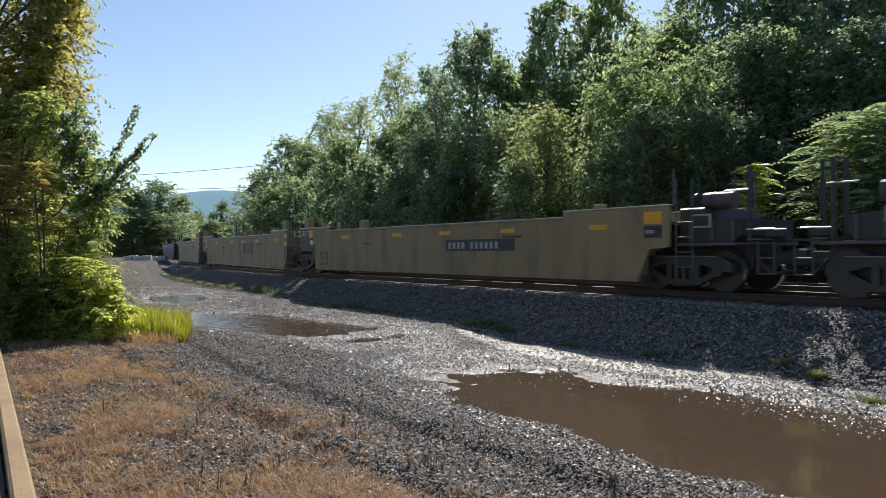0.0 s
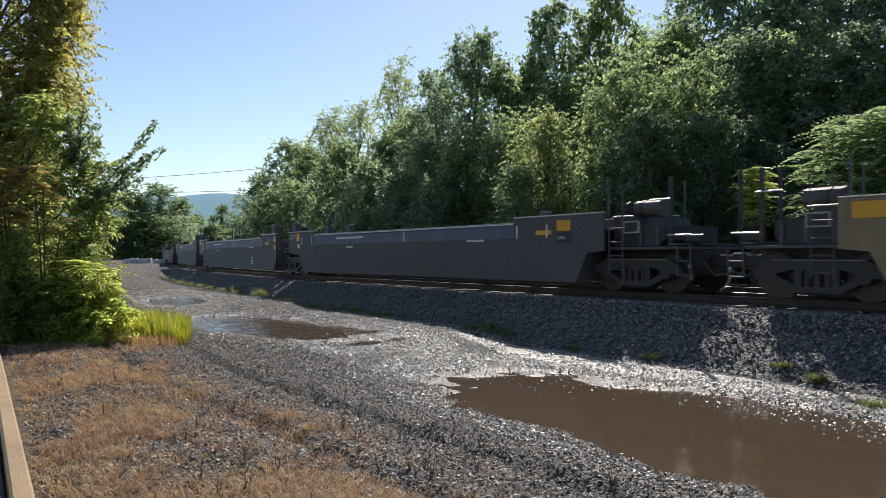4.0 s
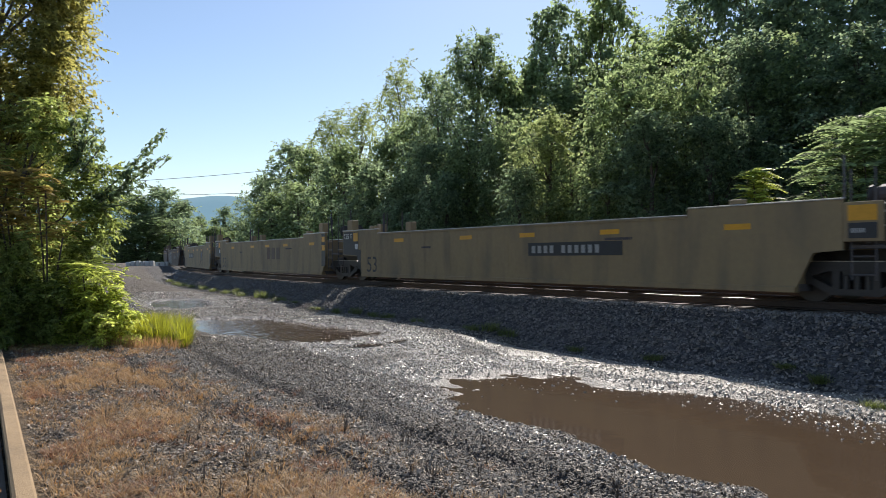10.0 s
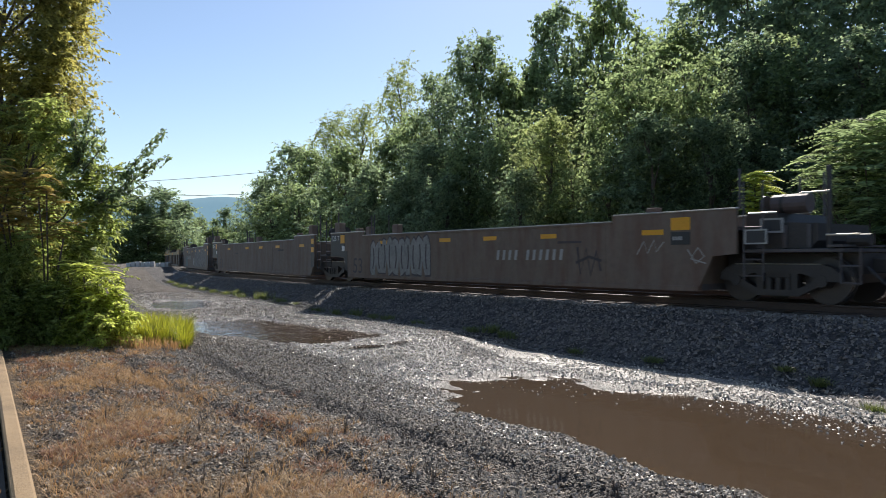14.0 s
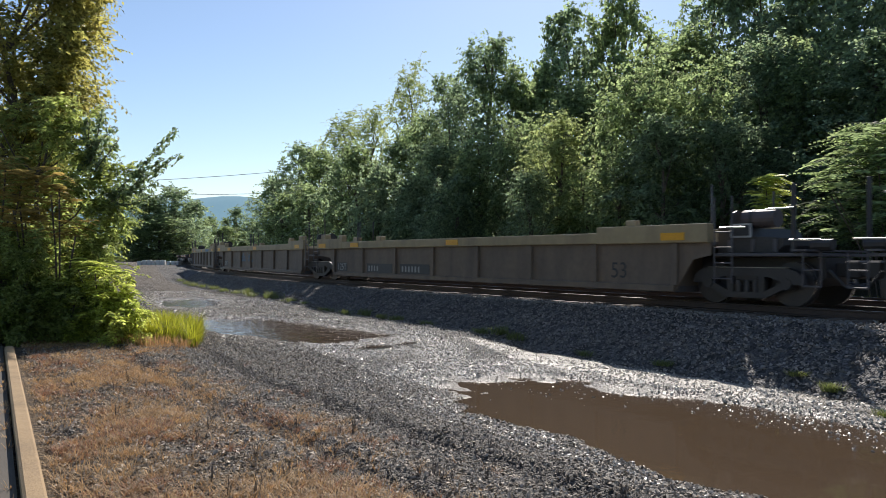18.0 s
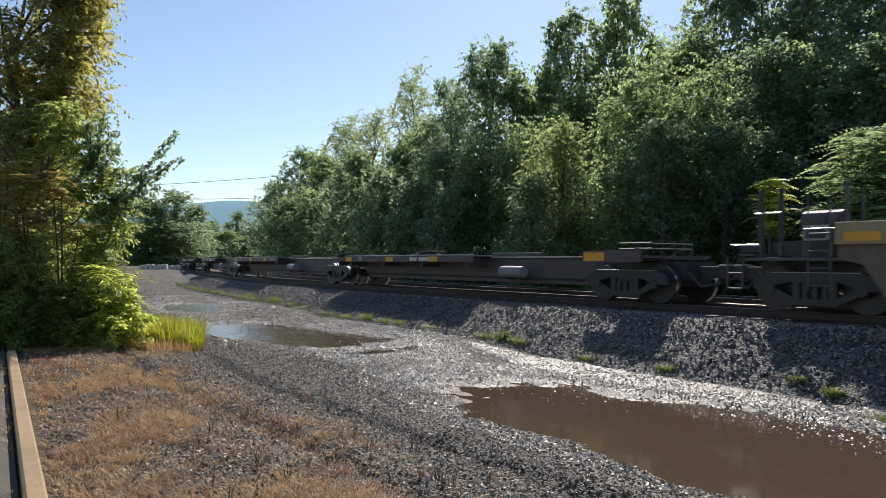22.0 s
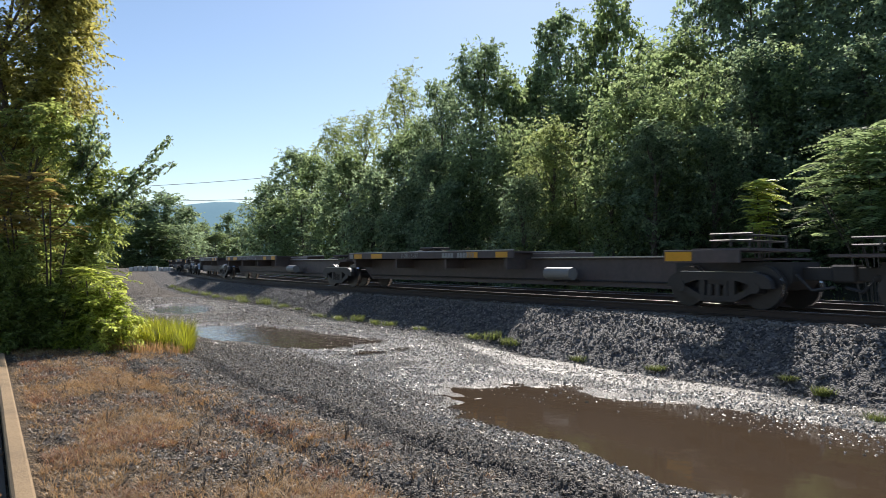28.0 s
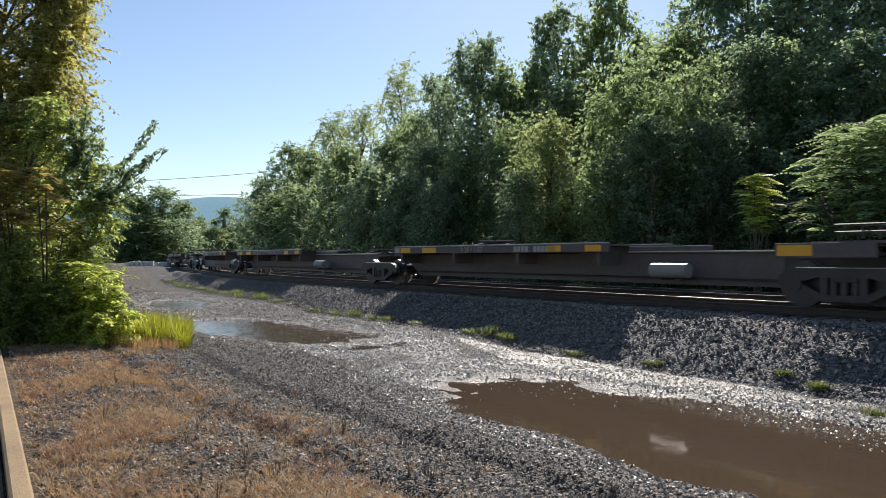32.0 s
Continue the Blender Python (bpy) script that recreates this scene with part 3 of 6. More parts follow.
def build_track(middle, label):
    track = thing("railway_track", pose(0, 0, 0), label, "railway track", "railway tracks", "structure")
    for gauge in (-0.753, 0.753):
        v, f = rail_sweep(middle + gauge, -540, 700, FOOT)
        rail = part("rail", mesh_of("rail", v, f, M_RUSTRAIL), None, track)
        v, f = rail_sweep(middle + gauge, -540, 700, HEAD_P)
        part("running_surface", mesh_of("running_surface", v, f, M_BRIGHT, True), None, rail, "polished running surface")
    tie = box(-0.115, 0.115, -1.3, 1.3, -0.36, -0.172, 0.012)
    me = bpy.data.meshes.new("sleeper")
    tie.to_mesh(me)
    tie.free()
    s = -12.0
    while s < 90:
        x, y, h = on_line(s, middle)
        part("sleeper", me, M_TIE, track, where=pose(x, y, RAIL_Z + random.uniform(-0.012, 0.012), 0, 0, math.degrees(h) + 90 + random.uniform(-1, 1)))
        s += 0.53


# ---- foliage ----
def leaf_mesh(name, clumps, per, leaf, material, seed, droop=0.3, pointed=1.9):
    """Clumps (x, y, z, rx, ry, rz) covered with small folded leaves."""
    r = np.random.RandomState(seed)
    c = np.repeat(np.array(clumps, float), per, axis=0)
    n = len(c)
    dirs = r.normal(size=(n, 3))
    dirs[:, 2] += 0.25
    dirs /= np.linalg.norm(dirs, axis=1)[:, None]
    at = c[:, :3] + dirs * c[:, 3:] * np.clip(r.normal(0.82, 0.22, (n, 1)), 0.2, 1.15)
    normal = dirs * 0.9 + r.normal(0, 0.55, (n, 3)) + np.array([0, 0, 0.4])
    normal /= np.linalg.norm(normal, axis=1)[:, None]
    along = np.cross(normal, r.normal(size=(n, 3)))
    along[:, 2] -= droop
    along -= normal * np.sum(along * normal, axis=1)[:, None]
    along /= np.linalg.norm(along, axis=1)[:, None] + 1e-9
    across = np.cross(normal, along)
    size = leaf * r.uniform(0.6, 1.35, (n, 1))
    w = size / pointed
    p0, p2 = at - along * size * 0.5, at + along * size * 0.5 - normal * size * 0.12
    p1, p3 = at + across * w * 0.5 + normal * size * 0.08, at - across * w * 0.5 + normal * size * 0.08
    v = np.stack((p0, p1, p2, p3), 1).reshape(-1, 3)
    f = np.arange(n * 4).reshape(-1, 4)
    tri = np.concatenate((f[:, [0, 1, 2]], f[:, [0, 2, 3]]))
    return mesh_of(name, v.tolist(), tri.tolist(), material)


def crown_clumps(height, radius, bottom, count, seed, taper=0.6):
    """Uneven clumps through a crown that stands from bottom to height."""
    r = random.Random(seed)
    out = []
    lobes = [(r.uniform(0, 6.28), r.uniform(0.08, 0.24)) for _ in range(4)]
    for _ in range(count):
        u = r.uniform(0, 1)
        k = radius * r.uniform(0.14, 0.34)
        z = bottom + (height - k - bottom) * u
        a = r.uniform(0, 6.28)
        wide = math.sin(math.pi * min(1, 0.2 + 0.76 * u ** taper)) ** 0.6
        wide *= 1 + sum(k * math.cos(a - b + 2.2 * u) for b, k in lobes) * 0.6
        rad = radius * wide * r.uniform(0.12, 1.0) ** 0.7
        out.append((rad * math.cos(a), rad * math.sin(a), z - 0.16 * rad * u, k * r.uniform(0.8, 1.4), k * r.uniform(0.8, 1.4), k * r.uniform(0.5, 1.0)))
    return out


def trunk_mesh(height, radius, clumps, seed, lean=0.04):
    r = random.Random(seed)
    bm = bmesh.new()
    top = height * 0.82
    pts = [Vector((lean * z * r.uniform(-1, 1), lean * z * r.uniform(-1, 1), z)) for z in np.linspace(0, top, 7)]
    for i in range(6):
        add_rod(bm, pts[i], pts[i + 1] + (pts[i + 1] - pts[i]) * 0.06, radius * (1 - 0.14 * i), radius * (1 - 0.14 * (i + 1)), 8)
    for c in r.sample(clumps, min(16, len(clumps))):
        k = min(5, max(1, int(c[2] / top * 6) - 1))
        a = pts[k]
        b = Vector(c[:3])
        mid = a.lerp(b, 0.55) + Vector((0, 0, -0.25))
        add_rod(bm, a, mid, radius * 0.3, radius * 0.18, 5)
        add_rod(bm, mid, b, radius * 0.18, radius * 0.05, 5)
    return bm


TREE_KINDS = []


def make_tree_kinds():
    """Shared meshes: height, radius, trunk, crown."""
    specs = ((9.0, 2.9, 0.1, 120, 8, 0.185, 0, 0.36), (9.0, 2.5, 0.1, 120, 8, 0.175, 1, 0.34), (18.0, 4.2, 5.0, 75, 8, 0.27, 2, 0.3), (7.0, 2.6, 0.0, 110, 8, 0.18, 1, 0.4),
             (13.5, 4.4, 0.3, 105, 7, 0.31, 1, 0.4), (11.5, 3.6, 0.2, 105, 7, 0.28, 0, 0.4), (8.5, 2.2, 0.3, 100, 8, 0.17, 2, 0.32))
    for i, (h, rad, bottom, count, twigs, leaf, mat, wide) in enumerate(specs):
        cl = crown_clumps(h * 0.97, rad, bottom, count, 40 + i, 0.9 if i == 2 else 0.75)
        bm = trunk_mesh(h, 0.10 + 0.009 * h, cl, 60 + i)
        me = bpy.data.meshes.new("trunk")
        bm.to_mesh(me)
        bm.free()
        me.materials.append(M_BARK)
        TREE_KINDS.append((h, rad, me, spray_mesh("crown", cl, twigs, leaf, M_LEAF[mat], 80 + i, 0.8, 13, wide)))


def tree(kind, x, y, z, height, radius, turn, label, group="", name="tree"):
    h, rad, trunk, crown = TREE_KINDS[kind]
    ob = thing(name, pose(x, y, z, 0, 0, turn), label, "tree", group)
    ob.scale = (radius / rad, radius / rad, height / h)
    part("trunk", trunk, None, ob)
    part("crown", crown, None, ob)
    return ob


# wooded bank behind the tracks: x, y, height, radius, kind, look
BANK_TREES = (
    (-24.7, 100.0, 12.1, 2.9, 4, 0), (-20.3, 96.0, 15.3, 3.5, 4, 0), (-15.9, 88.0, 12.7, 3.0, 5, 0), (-19.1, 82.0, 8.7, 2.5, 5, 0), (-15.0, 77.0, 8.7, 2.7, 5, 3),
    (-15.6, 105.0, 19.3, 3.9, 2, 2), (-11.0, 100.0, 18.5, 3.5, 2, 2), (-10.1, 72.0, 9.6, 3.0, 4, 0), (-5.4, 55.0, 8.6, 2.3, 3, 3), (-8.8, 68.0, 11.2, 2.4, 5, 1),
    (-4.2, 72.0, 18.4, 2.4, 2, 1), (-4.1, 64.0, 10.8, 2.5, 5, 1), (-1.7, 60.0, 11.2, 2.2, 5, 0), (-0.3, 56.0, 13.5, 2.2, 1, 0), (2.4, 52.0, 15.3, 2.6, 1, 0),
    (4.3, 50.0, 12.3, 2.0, 5, 0), (-0.9, 49.0, 8.7, 1.9, 1, 0), (1.7, 46.0, 9.4, 2.2, 0, 0), (4.0, 42.0, 8.7, 1.8, 0, 0), (-2.5, 51.0, 7.2, 2.0, 3, 3),
    (0.2, 44.0, 6.5, 1.7, 3, 3), (9.1, 58.0, 16.7, 3.0, 4, 1), (12.3, 56.0, 16.8, 2.5, 5, 1), (6.6, 54.0, 12.5, 2.0, 5, 1), (8.4, 48.0, 10.1, 2.4, 5, 1),
    (5.2, 36.0, 8.5, 1.6, 6, 2), (3.7, 35.0, 6.3, 1.3, 1, 0), (6.1, 34.0, 6.0, 1.4, 0, 0), (8.5, 34.0, 10.2, 2.1, 0, 0), (10.7, 32.0, 10.0, 1.9, 0, 0),
    (13.1, 42.0, 11.2, 2.6, 5, 1), (14.6, 55.0, 13.1, 2.1, 5, 1), (8.5, 30.0, 7.6, 1.6, 1, 0), (10.6, 29.0, 7.1, 1.4, 1, 0), (7.3, 32.0, 6.5, 1.5, 0, 0),
    (16.1, 46.0, 15.4, 2.5, 4, 1), (17.7, 42.0, 14.7, 2.9, 4, 1), (18.2, 38.0, 14.2, 2.8, 4, 1), (19.5, 36.0, 13.8, 2.8, 4, 1), (20.1, 33.0, 12.3, 2.7, 4, 1),
    (14.5, 34.0, 9.8, 2.1, 1, 1), (15.9, 32.0, 9.3, 2.1, 0, 1), (16.5, 29.0, 8.6, 2.0, 1, 1), (17.5, 27.0, 7.8, 2.0, 0, 1), (12.2, 30.0, 6.5, 1.4, 1, 1),
    (13.3, 28.0, 5.1, 1.6, 3, 3), (19.2, 27.0, 9.5, 2.5, 0, 1), (20.3, 25.0, 9.2, 2.7, 1, 1),
)
BANK_LABELS = ("leafy green tree on the wooded railway bank", "tall dark green tree high on the bank", "pale green feathery tree among darker trees", "rounded dark green bush at the foot of the bank")
GROVE = (
    (-53.7, 140.0, 15.8, 6.5, 3), (-57.9, 138.0, 13.7, 5.5, 5), (-54.0, 152.0, 13.3, 3.5, 5), (-53.0, 132.0, 9.1, 5.6, 5), (-56.9, 130.0, 6.8, 4.0, 5),
    (-52.6, 142.0, 6.7, 3.1, 3), (-74.7, 225.0, 14.4, 4.5, 5), (-69.7, 235.0, 18.5, 5.4, 3), (-64.3, 235.0, 13.4, 4.3, 5), (-69.2, 220.0, 11.0, 5.4, 5),
    (-64.3, 225.0, 9.4, 5.2, 5),
)


def build_trees():
    r = random.Random(5)
    for x, y, h, rad, kind, look_no in BANK_TREES:
        z = float(ground_height(np.array([x]), np.array([y]), False)[0][0]) - 0.1
        tree(kind, x, y, z, h * 1.1, rad * 1.4, r.uniform(0, 360), BANK_LABELS[look_no], "trees on the wooded bank", "bush" if look_no == 3 else "tree")
    for x, y, h, rad, kind in GROVE:
        z = float(ground_height(np.array([x]), np.array([y]), False)[0][0]) - 0.1
        tree(kind, x, y, z, h, rad * 1.15, r.uniform(0, 360), "distant green tree beyond the end of the gravel road", "distant grove")


def screen_clumps(edge, left, y0, y1, count, small, large, seed):
    """Clumps filling a thicket whose right edge runs through (z, x) points."""
    r = random.Random(seed)
    zs, xs = [e[0] for e in edge], [e[1] for e in edge]
    out = []
    for i in range(count):
        k = r.uniform(small, large)
        z = r.uniform(zs[0], zs[-1])
        x = float(np.interp(z, zs, xs)) - k * 1.4
        if i % 2:
            x -= (x - left) * r.uniform(0, 1) ** 1.3
        else:
            x -= r.uniform(0, 0.9) - 0.22
        out.append((x, r.uniform(y0, y1), max(z, k * 0.4), k, k, k * 0.8))
    return out


def spray_mesh(name, clumps, twigs, leaf, material, seed, tumble=0.45, per=17, wide=0.27):
    """Clumps (x, y, z, r, r, r) of thin arching sprays with leaves set along both sides."""
    r = np.random.RandomState(seed)
    c = np.repeat(np.array(clumps, float), twigs, axis=0)
    n = len(c)
    way = r.normal(size=(n, 3)) + np.array([0, 0, 0.45])
    way /= np.linalg.norm(way, axis=1)[:, None]
    reach = c[:, 3:4] * r.uniform(1.1, 2.0, (n, 1))
    root = c[:, :3] + r.normal(0, 0.25, (n, 3)) * c[:, 3:]
    u = np.tile(np.linspace(0.06, 1, per), n)[:, None]
    way, reach, root = (np.repeat(a, per, axis=0) for a in (way, reach, root))
    at = root + way * reach * u + np.array([0, 0, -0.38]) * reach * u * u
    m = len(at)
    along = way + np.array([0, 0, -0.76]) * u
    side = np.cross(along, np.array([0.0, 0, 1])) + 1e-6
    side /= np.linalg.norm(side, axis=1)[:, None]
    hand = np.where(np.arange(m) % 2 == 0, 1.0, -1.0)[:, None]
    d = along * 0.55 + side * hand * 0.85 + r.normal(0, 0.28, (m, 3)) + np.array([0, 0, -0.2])
    d /= np.linalg.norm(d, axis=1)[:, None]
    normal = np.array([0, 0, 1.0]) + r.normal(0, tumble, (m, 3))
    across = np.cross(normal, d)
    across /= np.linalg.norm(across, axis=1)[:, None] + 1e-9
    normal = np.cross(d, across)
    size = leaf * r.uniform(0.6, 1.3, (m, 1)) * (1.15 - 0.35 * u)
    w = size * wide
    p0, p2 = at, at + d * size - normal * size * 0.1
    p1, p3 = at + d * size * 0.45 + across * w + normal * size * 0.06, at + d * size * 0.45 - across * w + normal * size * 0.06
    v = np.stack((p0, p1, p2, p3), 1).reshape(-1, 3)
    f = np.arange(m * 4).reshape(-1, 4)
    tri = np.concatenate((f[:, [0, 1, 2]], f[:, [0, 2, 3]]))
    return mesh_of(name, v.tolist(), tri.tolist(), material)


def leafy_twig(pts, seed, leaf, material):
    """A bare twig through the points with leaves along it."""
    r = random.Random(seed)
    bm = bmesh.new()
    for i, (p, q) in enumerate(zip(pts, pts[1:])):
        add_rod(bm, p, q, 0.014 - 0.003 * i, 0.011 - 0.003 * i, 5)
    cl = []
    for p, q in zip(pts, pts[1:]):
        p, q = Vector(p), Vector(q)
        n = max(3, int((q - p).length / 0.085))
        for k in range(n):
            c = p.lerp(q, k / n)
            cl.append((c.x, c.y + r.uniform(-0.05, 0.05), c.z - 0.03, 0.11, 0.11, 0.09))
    return bm, leaf_mesh("twig_leaves", cl, 9, leaf, material, seed, droop=0.8)


SWAYING = []


def build_left_thicket():
    """The near trees and shrubs beside the lot."""
    specs = (("tree", "tree", ((0.3, -8.8), (2.6, -9.2), (5.0, -9.2), (5.7, -9.0), (6.3, -8.75), (7.2, -8.7), (8.4, -8.5), (9.8, -8.3)), -13.6, 16.8, 18.8, 215, 0.28, 0.58, 12, 0.135, 3, "tall leafy tree with golden olive leaves"),
             ("tree", "tree", ((4.6, -10.2), (6.0, -9.25), (7.2, -9.0), (8.6, -8.9), (10.8, -9.3)), -14.0, 18.6, 20.5, 80, 0.33, 0.66, 11, 0.14, 3, "tall golden olive tree behind the thicket"),
             ("tree", "tree", ((0.0, -8.0), (1.0, -7.8), (2.0, -7.3), (3.0, -7.1), (3.7, -7.25), (4.2, -7.7), (4.7, -8.0), (5.2, -8.2)), -11.4, 15.7, 17.0, 150, 0.2, 0.38, 10, 0.105, 5, "green shrubby tree with a long bare-tipped branch"),
             ("shrub", "shrub", ((0.0, -9.0), (1.5, -8.9), (3.0, -9.0), (4.2, -9.5), (5.4, -10.4)), -15.0, 18.0, 19.6, 120, 0.32, 0.55, 10, 0.15, 5, "dense green undergrowth behind the thicket"),
             ("shrub", "shrub", ((0.0, -8.0), (0.8, -7.9), (1.6, -8.2), (2.2, -8.6)), -11.5, 14.5, 15.6, 60, 0.2, 0.4, 10, 0.10, 5, "green leafy shrub beside the gravel lot"))
    for i, (name, cat, edge, left, y0, y1, count, small, large, per, leaf, mat, label) in enumerate(specs):
        cl = screen_clumps(edge, left, y0, y1, count, small, large, 140 + i)
        cx, cy = (left + edge[0][1]) / 2 + 0.4, (y0 + y1) / 2
        z = float(ground_height(np.array([cx]), np.array([cy]), False)[0][0]) - 0.03
        cl = [(a - cx, b - cy, c, d, e, f) for a, b, c, d, e, f in cl]
        ob = thing(name, pose(cx, cy, z), label, cat)
        part("trunk", trunk_mesh(edge[-1][0], 0.04 + 0.012 * edge[-1][0], cl, 160 + i), M_BARK, ob)
        part("crown", spray_mesh("crown", cl, per, leaf, M_LEAF[mat], 180 + i), None, ob)
        if i == 2:
            # side twigs that sway a little in the wind of the train
            for k, (pts, swing) in enumerate((((( -7.55, 16.0, 3.45), (-7.0, 16.0, 3.95), (-6.45, 16.0, 4.55), (-6.02, 15.95, 4.98)), 1.0),
                                              (((-7.55, 16.0, 3.5), (-6.95, 16.05, 3.75), (-6.35, 16.0, 4.15), (-5.98, 16.0, 4.42)), 0.8),
                                              (((-7.5, 16.1, 3.5), (-6.9, 16.1, 3.6), (-6.5, 16.1, 3.85)), 0.8),
                                              (((-7.6, 16.0, 3.3), (-7.1, 15.9, 3.55), (-6.75, 15.9, 3.95)), 0.7),
                                              (((-7.0, 16.0, 3.95), (-6.6, 15.95, 4.1), (-6.3, 15.95, 4.3)), 0.9),
                                              (((-7.7, 16.0, 3.2), (-7.0, 15.9, 3.3), (-6.55, 15.9, 3.5)), 0.7),
                                              (((-8.2, 16.0, 4.0), (-8.0, 16.0, 4.5), (-8.05, 16.0, 5.2)), 0.4),
                                              (((-8.1, 16.1, 4.1), (-7.9, 16.1, 4.7), (-7.75, 16.1, 5.45)), 0.5),
                                              (((-8.0, 16.0, 4.2), (-7.75, 16.0, 4.7), (-7.38, 16.0, 5.0)), 0.5),
                                              (((-7.9, 16.0, 4.0), (-7.55, 16.0, 4.45), (-7.35, 16.0, 4.72)), 0.6))):
                root = Vector(pts[0])
                loc = [Vector(p) - root for p in pts]
                wood, me = leafy_twig(loc, 300 + k, 0.125, M_LEAF[1])
                at = (root.x - cx, root.y - cy, root.z - z)
                twig = part("branch", wood, M_BARK, ob, where=pose(*at))
                part("leaves", me, None, twig)
                SWAYING.append((twig, at, swing))


def frond_mesh(tips, reach, leaflet, pairs, seed):
    """Long hanging leaves of paired leaflets, from the given roots."""
    r = np.random.RandomState(seed)
    v, f = [], []
    for root in tips:
        base = Vector(root)
        a = r.uniform(0, 6.28)
        out = Vector((math.cos(a), math.sin(a), r.uniform(0.0, 0.6))).normalized()
        side = out.cross(Vector((0, 0, 1))).normalized()
        ln0 = reach * r.uniform(0.7, 1.25)
        for k in range(pairs):
            u = k / pairs
            at = base + out * (ln0 * u) + Vector((0, 0, -0.45 * ln0 * u * u))
            ln = leaflet * math.sin(math.pi * (0.18 + 0.74 * u))
            w = leaflet * 0.17
            for sgn in (1, -1):
                tip = at + side * sgn * ln + out * ln * 0.3 + Vector((0, 0, -0.28 * ln))
                i = len(v)
                m = at.lerp(tip, 0.45)
                v += [tuple(at), tuple(m + out * w), tuple(tip), tuple(m - out * w)]
                f += [(i, i + 1, i + 2), (i, i + 2, i + 3)]
    return v, f


def frond_shrub(x, y, height, wide, count, reach, leaflet, mat, label, seed, low=0.03, stems=9):
    r = np.random.RandomState(seed)
    z = float(ground_height(np.array([x]), np.array([y]), False)[0][0]) - 0.04
    tips = []
    for _ in range(count):
        u = r.uniform(low, 1) ** 0.7
        w = wide * math.sqrt(max(0.05, 1 - (u - 0.35) ** 2 * 1.9))
        a = r.uniform(0, 6.28)
        k = r.uniform(0, 1) ** 0.5
        tips.append((w * k * math.cos(a), w * k * math.sin(a), height * u))
    v, f = frond_mesh(tips, reach, leaflet, 9, seed + 1)
    ob = thing("shrub", pose(x, y, z), label, "shrub")
    part("leaves", mesh_of("leaves", v, f, M_LEAF[mat]), None, ob)
    for k in range(stems):
        t = tips[k * 7 % count]
        part("stem", rods([((t[0] * 0.2, t[1] * 0.2, 0), (t[0] * 0.5, t[1] * 0.5, t[2] * 0.6)), ((t[0] * 0.5, t[1] * 0.5, t[2] * 0.6), t)], 0.01 + 0.002 * height, 5), M_BARK, ob)


def leafy_shrub(x, y, height, wide, count, mat, label, seed):
    """A rounded shrub of small leafy sprays."""
    r = random.Random(seed)
    z = float(ground_height(np.array([x]), np.array([y]), False)[0][0]) - 0.04
    cl = []
    for _ in range(count):
        u, a = r.uniform(0.08, 0.95), r.uniform(0, 6.28)
        lobe = 0.8 + 0.2 * math.sin(3 * a + seed) + 0.16 * math.sin(7 * a + 2 * seed)
        w = wide * math.sqrt(max(0.05, 1 - (u - 0.35) ** 2 * 1.9)) * r.uniform(0.2, 1.0) * (0.7 + 0.35 * lobe)
        k = r.uniform(0.1, 0.24)
        cl.append((w * math.cos(a), w * math.sin(a), height * u * lobe * r.uniform(0.85, 1.2), k, k, k))
    ob = thing("shrub", pose(x, y, z), label, "shrub")
    part("stems", trunk_mesh(height, 0.025, cl, seed), M_BARK, ob)
    part("leaves", spray_mesh("leaves", cl, 8, 0.085, M_LEAF[mat], seed + 1), None, ob)


def build_sumac():
    leafy_shrub(-6.95, 14.75, 1.45, 0.8, 85, 6, "bright yellow-green leafy shrub at the edge of the thicket", 61)
    leafy_shrub(-7.6, 14.6, 1.5, 0.6, 50, 5, "fresh green leafy shrub at the edge of the thicket", 63)
    frond_shrub(-7.2, 14.9, 1.75, 0.6, 150, 0.5, 0.14, 6, "bright yellow-green shrub with feathery compound leaves", 21)
    frond_shrub(-8.7, 14.8, 1.3, 0.7, 150, 0.55, 0.14, 0, "green shrub with feathery compound leaves", 23)
    frond_shrub(13.3, 22.6, 6.2, 2.1, 560, 1.2, 0.27, 0, "large shrub with long drooping compound leaves", 25, 0.3)
    frond_shrub(10.4, 24.3, 5.0, 0.5, 150, 0.6, 0.2, 6, "small sunlit yellow-green shrub at the foot of the bank", 27, 0.5)
    frond_shrub(-7.75, 14.7, 1.3, 0.6, 170, 0.5, 0.13, 5, "fresh green shrub with feathery compound leaves", 29, 0.02)


def build_bronze_sumac():
    """Tall thin sumac stems with golden bronze heads before the thicket."""
    for x, y, h, wide, n, seed in ((-8.5, 14.75, 3.6, 0.55, 110, 71), (-7.95, 14.8, 3.45, 0.4, 50, 73), (-9.2, 14.7, 3.8, 0.6, 110, 75)):
        frond_shrub(x, y, h, wide, n, 0.5, 0.13, 4, "tall thin shrub with golden bronze compound leaves", seed, 0.5, 3)
    leafy_shrub(-8.55, 14.35, 2.6, 0.75, 110, 5, "green leafy shrub below the bronze leaves", 77)
    leafy_shrub(-9.6, 14.3, 2.5, 0.7, 80, 5, "green leafy shrub below the bronze leaves", 79)


